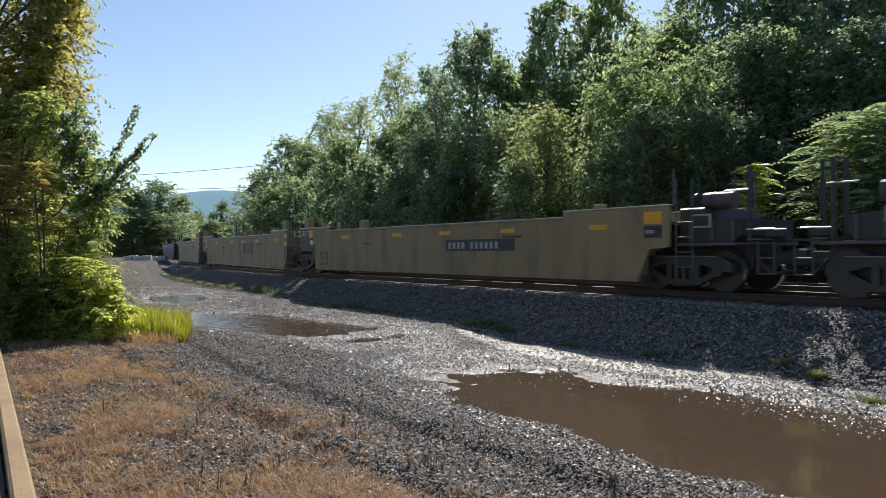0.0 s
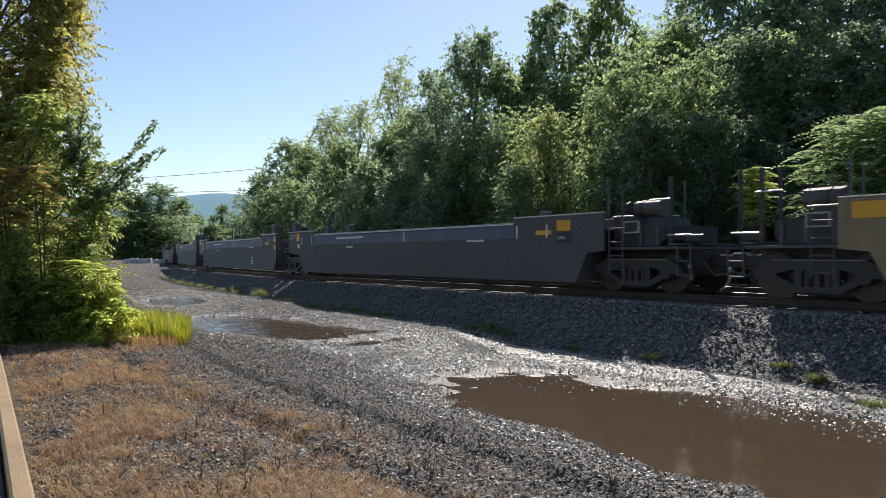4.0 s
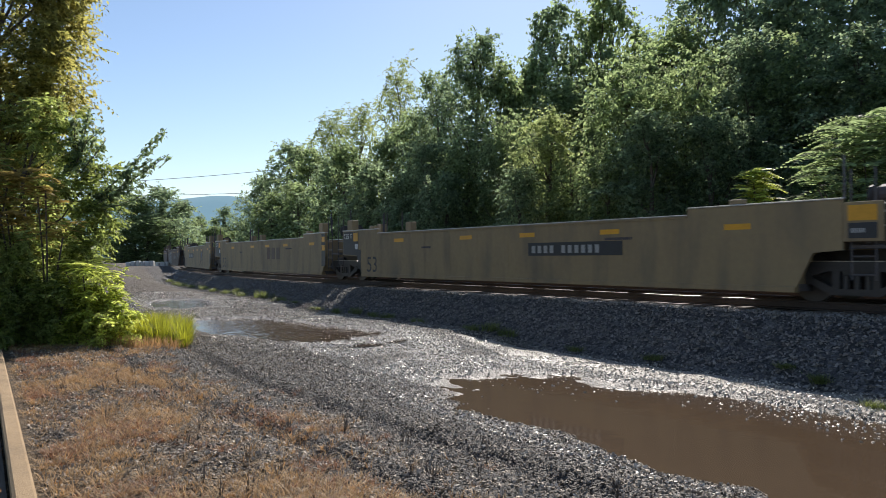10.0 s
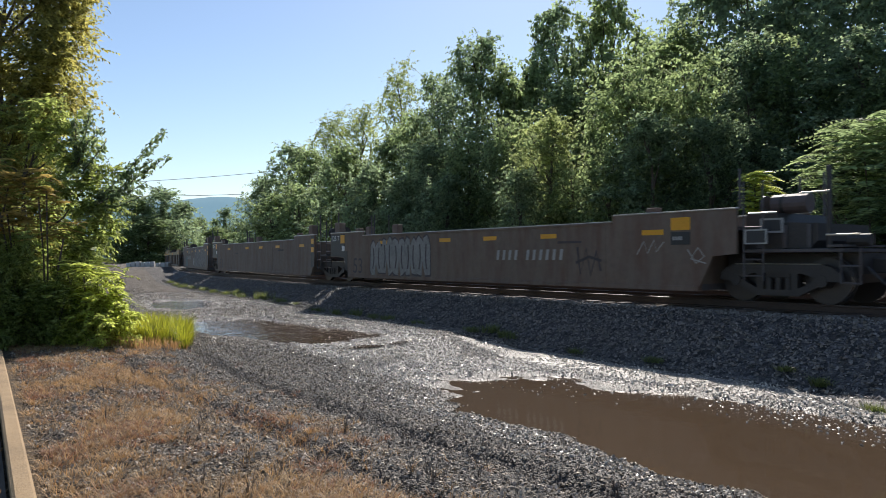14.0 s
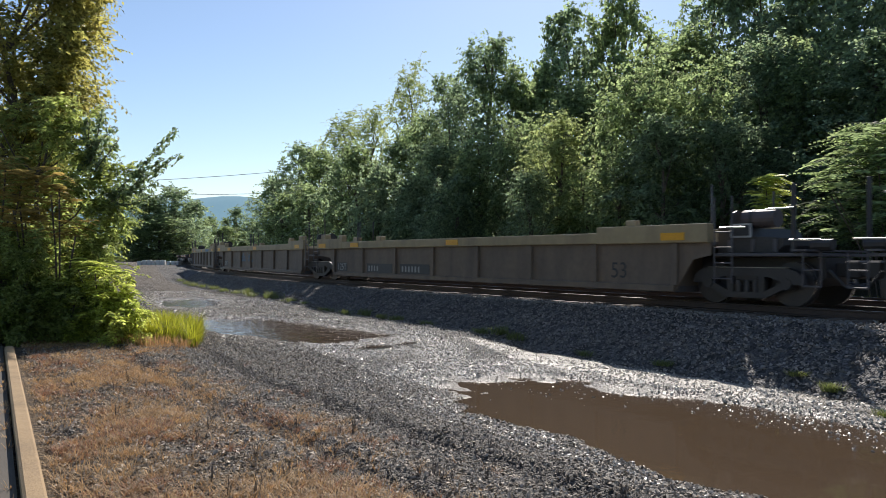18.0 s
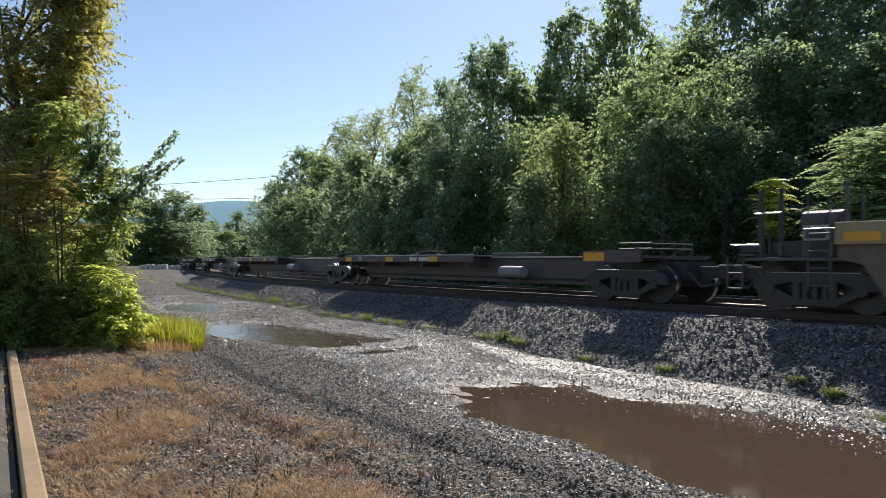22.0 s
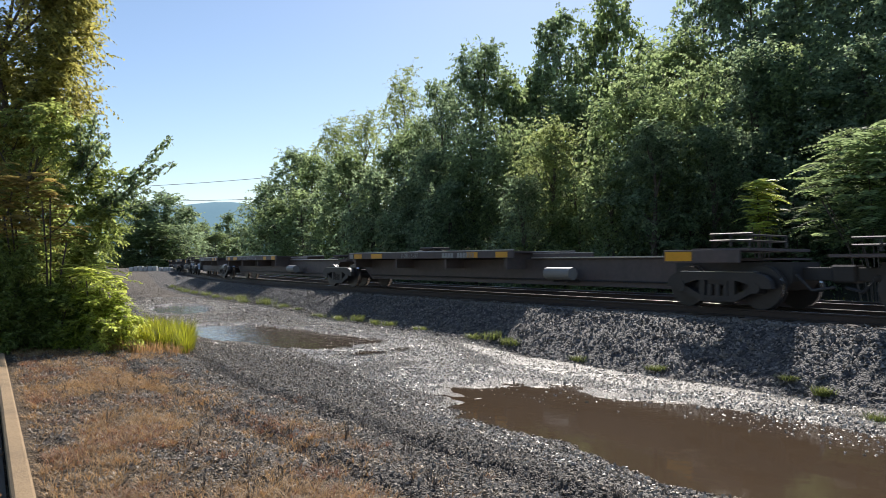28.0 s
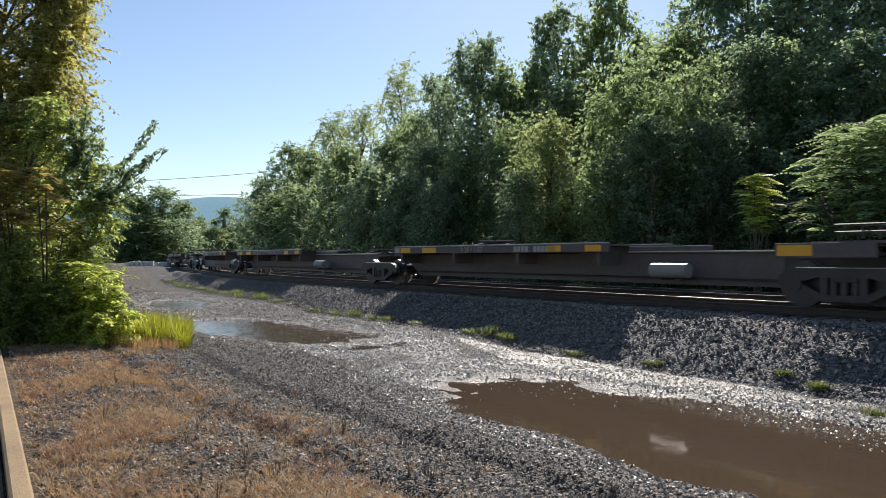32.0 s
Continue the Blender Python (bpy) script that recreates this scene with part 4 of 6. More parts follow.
def blades(points, height, spread, per, seed, width=0.012):
    """Tufts of bent grass blades at the points."""
    r = np.random.RandomState(seed)
    p = np.repeat(np.asarray(points, float), per, axis=0)
    n = len(p)
    a = r.uniform(0, 6.28, n)
    out = np.stack((np.cos(a), np.sin(a), np.zeros(n)), -1)
    side = np.stack((-np.sin(a), np.cos(a), np.zeros(n)), -1) * (width / 2)
    h = (height * r.uniform(0.45, 1.1, n))[:, None]
    root = p + out * (spread * 0.35 * r.uniform(0, 1, (n, 1)))
    up = np.array([[0, 0, 1.0]])
    mid = root + up * h * 0.6 + out * spread * 0.3 * h / height
    tip = root + up * h * 0.95 + out * spread * r.uniform(0.4, 1.0, (n, 1))
    v = np.stack((root - side, root + side, mid + side * 0.8, mid - side * 0.8, tip), 1).reshape(-1, 3)
    i = np.arange(n)[:, None] * 5
    f = np.concatenate((i + np.array([[0, 1, 2]]), i + np.array([[0, 2, 3]]), i + np.array([[3, 2, 4]])))
    return v.tolist(), f.tolist()


def on_ground(s, d, sink=0.01):
    s, d = np.atleast_1d(np.asarray(s, float)), np.atleast_1d(np.asarray(d, float))
    x, y = plan(s, d)
    return np.stack((x, y, ground_height(x, y)[0] - sink), -1)


def build_grass():
    r = np.random.RandomState(31)
    n = 13000
    s = 2.5 + 16 * r.uniform(0, 1, n) ** 1.3
    d = kerb_out(s) + (4.6 - kerb_out(s)) * r.uniform(0, 1, n)
    x, y = plan(s, d)
    patch = ripple(x, y, 2.6) + 0.3 * ripple(x, y, 0.7)
    keep = r.uniform(size=n) < np.clip(0.3 + 0.8 * patch, 0.12, 1) * (1 - smooth(2.4, 4.6, d))
    v, f = blades(on_ground(s[keep], d[keep]), 0.085, 0.15, 11, 32, 0.006)
    tagged(new("dry_grass", mesh_of("dry_grass", v, f, M_STRAW)), "low dry straw-coloured grass on the lot", "grass", kind="stuff")
    # reddish brown dead weeds, thickest along the kerb
    n = 9000
    s = 2.2 + 15 * r.uniform(0, 1, n) ** 1.2
    d = kerb_out(s) + 0.1 + 3.6 * r.uniform(0, 1, n) ** 1.5
    x, y = plan(s, d)
    patch = ripple(x, y, 1.7) + 0.35 * ripple(x, y, 0.5)
    keep = r.uniform(size=n) < np.clip(0.2 - 0.15 * (d - kerb_out(s)) + 0.8 * patch, 0, 1)
    v, f = blades(on_ground(s[keep], d[keep]), 0.07, 0.13, 9, 38, 0.007)
    tagged(new("dead_weeds", mesh_of("dead_weeds", v, f, M_DEADWEED)), "matted reddish brown dead weeds beside the kerb", "weed", kind="stuff")
    # dry tufts rooted along the kerb's asphalt side
    t = r.uniform(0.1, 0.95, 46)
    pts = np.stack((1.375 - 9.235 * t - 0.11, -1.7 + 14.65 * t - 0.07, np.full(46, 0.44)), -1)
    v, f = blades(pts, 0.07, 0.12, 9, 39, 0.006)
    tagged(new("kerb_grass", mesh_of("kerb_grass", v, f, M_STRAW)), "small dry tufts along the asphalt edge of the kerb", "grass", kind="stuff")
    # bright tall grass at the edge of the thicket
    v, f = [], []
    for row in range(7):
        yy = r.uniform(15.7, 18.0, 90)
        pts = np.stack((yy * np.clip(r.normal(-0.408, 0.034, 90), -0.47, -0.352), yy, np.zeros(90)), -1)
        pts[:, 2] = ground_height(pts[:, 0], pts[:, 1])[0] - 0.02
        v2, f2 = blades(pts, 0.34 + 0.06 * row, 0.38, 14, 330 + row, 0.014)
        k = len(v)
        v += v2
        f += [tuple(i + k for i in t) for t in f2]
    tagged(new("tall_grass", mesh_of("tall_grass", v, f, M_GRASS)), "tall sunlit yellow-green grass beside the thicket", "grass", kind="stuff")
    x, y = r.uniform(-8.2, -5.4, 160), r.uniform(14.5, 15.6, 160)
    v, f = blades(np.stack((x, y, ground_height(x, y)[0] - 0.02), -1), 0.28, 0.2, 10, 34, 0.01)
    tagged(new("dead_grass", mesh_of("dead_grass", v, f, M_STRAW)), "dry brown grass in front of the thicket", "grass", kind="stuff")
    # sunlit grass on the far side of the second track
    n = 2600
    ls, off = r.uniform(-9, 30, n), r.uniform(6.9, 9.6, n)
    x, y = bank_xy(ls, off)
    z = np.maximum(ground_height(x, y, False)[0], bank_z(ls, off)) - 0.03
    v, f = blades(np.stack((x, y, z), -1), 0.6, 0.35, 7, 41, 0.02)
    tagged(new("bank_grass", mesh_of("bank_grass", v, f, M_GRASS)), "sunlit yellow-green grass along the foot of the bank", "grass", kind="stuff")
    # thin dry seedlings on the lot
    n = 70
    s, d = r.uniform(3.5, 13, n), r.uniform(1.6, 5.2, n)
    v, f = blades(on_ground(s, d), 0.2, 0.09, 8, 43, 0.006)
    tagged(new("seedlings", mesh_of("seedlings", v, f, M_BARK)), "thin dark weed seedlings on the gravel", "weed", kind="stuff")
    # weeds along the foot of the ballast
    for i, (ls, off, k) in enumerate(((6.0, -3.45, 0.65), (6.6, -3.3, 0.4), (4.6, -4.5, 0.6), (13.7, -3.35, 0.9), (14.4, -3.25, 1.0), (15.0, -3.4, 0.8), (17.6, -3.35, 0.7), (19.2, -3.3, 0.9), (20.1, -3.4, 0.8), (21.3, -3.25, 1.1), (22.4, -3.4, 0.9), (24.0, -3.35, 0.7), (25.6, -3.5, 0.6), (27.2, -3.4, 0.9), (29.5, -3.3, 1.6), (31.6, -3.5, 1.0), (33.4, -3.2, 1.5), (34.5, -3.4, 1.1), (36.8, -3.4, 1.0), (39.5, -3.3, 1.2), (42.0, -3.4, 1.1), (44.5, -3.5, 1.3), (48.0, -3.4, 1.2), (52.0, -3.4, 1.2), (11.2, -3.5, 0.5), (9.1, -3.5, 0.5))):
        x, y, h = on_line(ls, off)
        z = max(float(ground_height(np.array([x]), np.array([y]))[0][0]), float(bank_z(np.array([ls]), np.array([off]))[0]))
        pts = [(r.normal(0, 0.17 * k), r.normal(0, 0.1 * k), -0.03) for _ in range(20)]
        v, f = blades(pts, 0.26 * k, 0.2, 12, 50 + i, 0.012)
        ob = new("weed", mesh_of("weed", v, f, M_WEED))
        ob.matrix_basis = pose(x, y, z, 0, 0, math.degrees(h) + 90)
        tagged(ob, "green weed clump at the foot of the ballast", "weed", "weeds along the ballast")


# ---- kerb, asphalt and the far end ----
def build_edges():
    kerb = thing("kerb", pose(0, 0, 0), "weathered tan concrete kerb along the lot", "kerb", kind="structure")
    a, b = Vector((1.375, -1.7, 0)), Vector((-7.86, 12.95, 0))
    way = (b - a).normalized()
    turn = math.degrees(math.atan2(way.y, way.x))
    part("kerb_stone", box(0, (b - a).length, -0.072, 0.072, -0.2, 0.13, 0.02), M_KERB, kerb, where=pose(a.x, a.y, 0.42, 0, 0, turn))
    m = pose(a.x, a.y, 0.42, 0, 0, turn)
    tagged(part("pavement", box(-14, 24, 0.094, 14, -0.3, 0.03), M_TAR, None, where=m), "dark worn asphalt beside the kerb", "pavement", kind="structure")
    # pale concrete blocks closing the road
    for i in range(9):
        x = -34.2 + i * 0.42 + (0.18 if i > 5 else 0)
        y = 80.0 + i * 0.2
        z = float(ground_height(np.array([x]), np.array([y]), False)[0][0])
        bm = box(-random.uniform(0.16, 0.26), random.uniform(0.16, 0.26), -0.3, 0.3, -0.02, random.uniform(0.34, 0.62), 0.05)
        ob = part("concrete_block", bm, M_BLOCK, None, where=pose(x, y, z, 0, 0, random.uniform(-14, 14)))
        tagged(ob, "pale concrete block at the end of the road", "block", "blocks across the road")
    # overhead cables
    for z0, z1, sag in ((17.3, 22.4, 0.6), (14.8, 16.6, 0.4)):
        v, f = [], []
        for i in range(17):
            x, y, z = -75 + 3.75 * i, 150 + 0.15 * i, z0 + (z1 - z0) * i / 16 - sag * math.sin(math.pi * i / 16)
            v += [(x, y + 0.05 * math.cos(k * 1.2566), z + 0.05 * math.sin(k * 1.2566)) for k in range(5)]
            if i:
                f += [(i * 5 - 5 + k, i * 5 - 5 + (k + 1) % 5, i * 5 + (k + 1) % 5, i * 5 + k) for k in range(5)]
        tagged(new("overhead_cable", mesh_of("overhead_cable", v, f, M_WIRE)), "thin black overhead cable", "cable", "overhead cables")
    for x, y, h in ((-75.0, 150.0, 21.0), (-15.0, 152.4, 26.4)):
        z = float(ground_height(np.array([x]), np.array([y]), False)[0][0])
        pole = thing("utility_pole", pose(x, y, z - 0.3), "wooden utility pole that carries the overhead cables", "pole", "utility poles")
        part("post", rods([((0, 0, 0), (0, 0, h - z))], 0.16, 8), M_BARK, pole)
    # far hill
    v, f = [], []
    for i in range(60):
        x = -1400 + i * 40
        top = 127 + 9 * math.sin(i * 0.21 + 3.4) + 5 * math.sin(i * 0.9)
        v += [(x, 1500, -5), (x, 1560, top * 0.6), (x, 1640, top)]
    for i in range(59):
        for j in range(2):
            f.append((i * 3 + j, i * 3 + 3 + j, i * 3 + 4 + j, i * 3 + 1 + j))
    tagged(new("backdrop_hill", mesh_of("backdrop_hill", v, f, M_FAR, True)), "wooded hill far off, blue haze put in as a faint glow", "hill", kind="structure")

# ---- the train: empty container wells and flat spine cars ----
SPEED = 15.29
NEAR = -1.5   # the car's side towards the lot
HALF = 1.5


def make_bogie(parent, x, name="bogie"):
    """A two-axle bogie at x under its car."""
    bogie = part(name, box(-0.27, 0.27, -1.04, 1.04, 0.5, 0.72, 0.03), M_STEEL, parent, where=pose(x, 0, 0))
    for y in (-1.0, 1.0):
        truss = slab([(-1.28, 0.45), (-1.24, 0.62), (-1.12, 0.72), (-0.92, 0.78), (0.92, 0.78), (1.12, 0.72), (1.24, 0.62), (1.28, 0.45), (1.04, 0.45), (0.5, 0.6), (-0.5, 0.6), (-1.04, 0.45)], y - 0.08, y + 0.08)
        add_slab(truss, [(-0.98, 0.42), (-0.44, 0.15), (0.44, 0.15), (0.98, 0.42), (0.84, 0.5), (0.38, 0.27), (-0.38, 0.27), (-0.84, 0.5)], y - 0.075, y + 0.075)
        for k in (-0.36, 0.36):
            add_box(truss, k - 0.07, k + 0.07, y - 0.07, y + 0.07, 0.26, 0.64)
        frame_side = part("side_frame", truss, M_STEEL, bogie)
        # flat strip coloured for the sun along the frame's top
        part("top_flange", box(-0.9, 0.9, y - 0.085, y + 0.085, 0.781, 0.8, 0.006), M_EDGE, frame_side, "bright strip in the tone of a sunlit upper edge")
        for ax in (-0.9, 0.9):
            part("bearing_cap", rods([((ax, y - 0.1, 0.457), (ax, y + 0.1, 0.457))], 0.12, 12), M_STEEL, bogie)
        for k in (-0.2, 0.0, 0.2):
            part("spring", rods([((k, y, 0.27), (k, y, 0.52))], 0.07, 8), M_STEEL, bogie)
    for ax in (-0.9, 0.9):
        part("axle", rods([((ax, -0.72, 0.457), (ax, 0.72, 0.457))], 0.08, 8), M_STEEL, bogie)
        for y in (-0.75, 0.75):
            bm = bmesh.new()
            s = 1 if y > 0 else -1
            add_rod(bm, (ax, y - 0.065, 0.457), (ax, y + 0.065, 0.457), 0.457, n=28)
            add_rod(bm, (ax, y - 0.10 * s, 0.457), (ax, y - 0.065 * s, 0.457), 0.48, n=28)
            add_rod(bm, (ax, y + 0.06 * s, 0.457), (ax, y + 0.16 * s, 0.457), 0.14, n=12)
            wheel = part("wheel", bm, M_WHEEL, bogie)
            rim = bmesh.new()
            bmesh.ops.create_cone(rim, cap_ends=False, segments=28, radius1=0.459, radius2=0.459, depth=0.12, matrix=Matrix.Translation((ax, y + 0.003 * s, 0.457)) @ Matrix.Rotation(math.pi / 2, 4, "X"))
            part("tread", rim, M_BRIGHT, wheel, "polished wheel tread")
    return bogie


M_WHEEL = surface("wheel_steel", (0.06, 0.055, 0.055), (0.035, 0.033, 0.033), 0.4, 0.4, 0.1, 0.4, fine=0.03, grit=0.002)


def make_coupler(parent, x, way):
    bm = box(x, x + way * 1.0, -0.12, 0.12, 0.62, 0.9, 0.02)
    add_box(bm, x + way * 0.85, x + way * 1.15, -0.2, 0.2, 0.58, 0.95, 0.04)
    part("coupler", bm, M_STEEL, parent)
    part("brake_hose", rods([((x + way * 0.3, -0.5, 0.75), (x + way * 0.6, -0.45, 0.42)), ((x + way * 0.6, -0.45, 0.42), (x + way * 1.0, -0.3, 0.5))], 0.03), M_BLACK, parent)


def bars(parent, x, z, y, widths, height, material, name="stencil"):
    """Lettering that stays unread: plain bars."""
    bm = bmesh.new()
    for w in widths:
        if w > 0:
            add_box(bm, x, x + w, y - 0.004, y, z, z + height)
        x += abs(w) + height * 0.18
    tagged(part(name, bm, material, parent), kind="stuff")


def ends_of(L, front, rear):
    """Along the car: the well's lower corners and the ends of its upper walls."""
    f_low = L / 2 - (1.3 if front == "g" else 3.7)
    f_top = L / 2 - (0.93 if front == "g" else 2.8)
    r_low = -L / 2 + (2.1 if rear == "g" else 3.7)
    r_top = -L / 2 + (0.62 if rear == "g" else 2.8)
    return f_low, f_top, r_low, r_top


def running_gear(car, L, front, rear):
    if front == "c":
        make_bogie(car, L / 2 - 2.18)
        make_coupler(car, L / 2 - 1.0, 1)
        part("draft_sill", slab([(L / 2 - 3.6, 0.5), (L / 2 - 0.9, 0.42), (L / 2 - 0.75, 0.6), (L / 2 - 0.75, 1.0), (L / 2 - 3.6, 1.0)], -0.55, 0.55), M_STEEL, car)
    if rear == "c":
        make_bogie(car, -L / 2 + 2.18)
        make_coupler(car, -L / 2 + 1.0, -1)
        part("draft_sill", slab([(-L / 2 + 3.6, 0.5), (-L / 2 + 0.9, 0.42), (-L / 2 + 0.75, 0.6), (-L / 2 + 0.75, 1.0), (-L / 2 + 3.6, 1.0)], -0.55, 0.55), M_STEEL, car)
    else:
        make_bogie(car, -L / 2, "shared_bogie")


def coupler_end(car, x, way, tall):
    """The cluttered end over a coupling: a housing, an air tank, posts and hand rails coloured as sun glints."""
    housing = part("end_housing", slab([(x - 0.05 * way, 1.1), (x + 1.3 * way, 1.1), (x + 1.45 * way, 1.25), (x + 1.45 * way, tall - 0.34), (x + 0.7 * way, tall - 0.3), (x + 0.6 * way, tall - 0.1), (x - 0.05 * way, tall - 0.1)], -1.05, 1.05), M_STEEL, car, "dark dirty end housing")
    for k in (0.25, 0.8, 1.3):
        part("stiffener", box(x + k * way - 0.04, x + k * way + 0.04, -1.09, -1.051, 1.12, tall - 0.36), M_SOOT, housing)
    sx = x + 0.55 * way
    sign = part("sign", box(sx - 0.24, sx + 0.24, -1.13, -1.10, 1.42, 1.72), M_STENCIL, housing, "small framed notice")
    part("sign_face", box(sx - 0.2, sx + 0.2, -1.136, -1.131, 1.46, 1.68), M_BLACK, sign)
    part("air_tank", rods([((x + 0.3 * way, -0.55, tall + 0.1), (x + 1.05 * way, -0.55, tall + 0.1))], 0.2, 16), M_SPINE, car, "rusty brown air tank")
    part("tank_strap", rods([((x + 0.5 * way, -0.55, tall + 0.1), (x + 0.56 * way, -0.55, tall + 0.1))], 0.21, 16), M_STEEL, car)
    for k, y, h in ((1.7, -1.1, 0.75), (2.3, 0.7, 0.95)):
        part("post", box(x + k * way - 0.04, x + k * way + 0.04, y - 0.04, y + 0.04, 1.1, tall + h, 0.01), M_STEEL, car)
    for a, b, z in ((0.1, 0.7, tall - 0.1), (1.2, 1.75, tall + 0.25), (1.7, 2.3, 1.35)):
        part("hand_rail", rods([((x + a * way, -1.22, z), (x + b * way, -1.22, z))], 0.02, 6), M_EDGE, car, "hand rail in the bright tone of a sun glint")
    part("brake_cylinder", rods([((x + 1.9 * way, -0.75, 1.25), (x + 2.3 * way, -0.75, 1.25))], 0.12, 10), M_STEEL, car)
    part("cross_tread", box(x + 1.75 * way, x + 2.05 * way, -1.3, 1.3, 1.12, 1.16), M_SOOT, car)
    part("corner_step", rods([((x + 2.0 * way, -1.3, 1.1), (x + 2.0 * way, -1.3, 0.42)), ((x + 2.35 * way, -1.3, 1.1), (x + 2.35 * way, -1.3, 0.42)), ((x + 2.0 * way, -1.3, 0.44), (x + 2.35 * way, -1.3, 0.44)), ((x + 2.0 * way, -1.3, 0.76), (x + 2.35 * way, -1.3, 0.76))], 0.02, 5), M_SOOT, car)


def end_gear(car, L, front, rear, f_top, r_top, paint, tall, guide=0.42):
    """Platforms, ladders, guides and rails at both ends of a well car."""
    for end, x, way, kind in (("front", f_top, 1, front), ("rear", r_top, -1, rear)):
        out = L / 2 * way - (0.1 if kind == "g" else 0.75) * way
        if abs(out - x) > 0.35 and (out - x) * way > 0:
            deck = part("end_platform", box(x, out, -1.25, 1.25, 1.02, 1.09, 0.01), M_SOOT, car)
            for k in range(4):
                xx = x + (out - x) * (k + 0.5) / 4
                part("tread_bar", box(xx - 0.03, xx + 0.03, -1.2, 1.2, 1.094, 1.11), M_STEEL, deck)
        lx = x + 0.12 * way
        rungs = [((lx, -1.42, z), (lx + 0.42 * way, -1.42, z)) for z in np.arange(0.55, tall - 0.1, 0.33)]
        rails = [((lx + k * way, -1.42, 0.45), (lx + k * way, -1.42, tall + 0.55)) for k in (0.0, 0.42)]
        part("ladder", rods(rungs + rails, 0.018, 5), M_SOOT, car)
        if kind == "c":
            coupler_end(car, x, way, tall)
        for y in (-1.35, 1.35) if kind == "g" else (1.35,):
            part("guide_box", box(x - 0.75 * way, x - 0.32 * way, y - 0.14, y + 0.14, tall - 0.02, tall + guide, 0.03), paint, car)
        part("guide_post", box(x - 2.3 * way, x - 2.0 * way, -1.48, -1.28, tall - 0.25, tall + 0.14, 0.02), paint, car)
        for gx, gy, gz in ((x - 0.1 * way, -1.2, tall), (x - 0.1 * way, 1.2, tall), (x + 0.6 * way, 0.9, 1.0)):
            part("grab_rail", rods([((gx, gy, gz), (gx, gy, tall + 0.85))], 0.025, 5), M_SOOT, car)
        wheel = bmesh.new()
        bmesh.ops.create_cone(wheel, cap_ends=True, segments=14, radius1=0.24, radius2=0.24, depth=0.04, matrix=Matrix.Translation((x + 0.2 * way, -0.7, tall + 0.05)) @ Matrix.Rotation(math.pi / 2, 4, "Y"))
        part("brake_wheel", wheel, M_STEEL, car)


def cross_members(car, r_low, f_low):
    n = 9
    for i in range(n):
        x = r_low + (f_low - r_low) * (i + 0.5) / n + (0.25 if i % 3 == 1 else 0)
        part("cross_member", box(x - 0.2, x + 0.2, -1.4, 1.4, 0.19, 0.33, 0.01), M_SOOT, car)
    for x0, x1 in ((r_low, r_low + 1.5), (f_low - 1.5, f_low)):
        part("end_floor", box(x0, x1, -1.4, 1.4, 0.21, 0.35), M_SOOT, car)


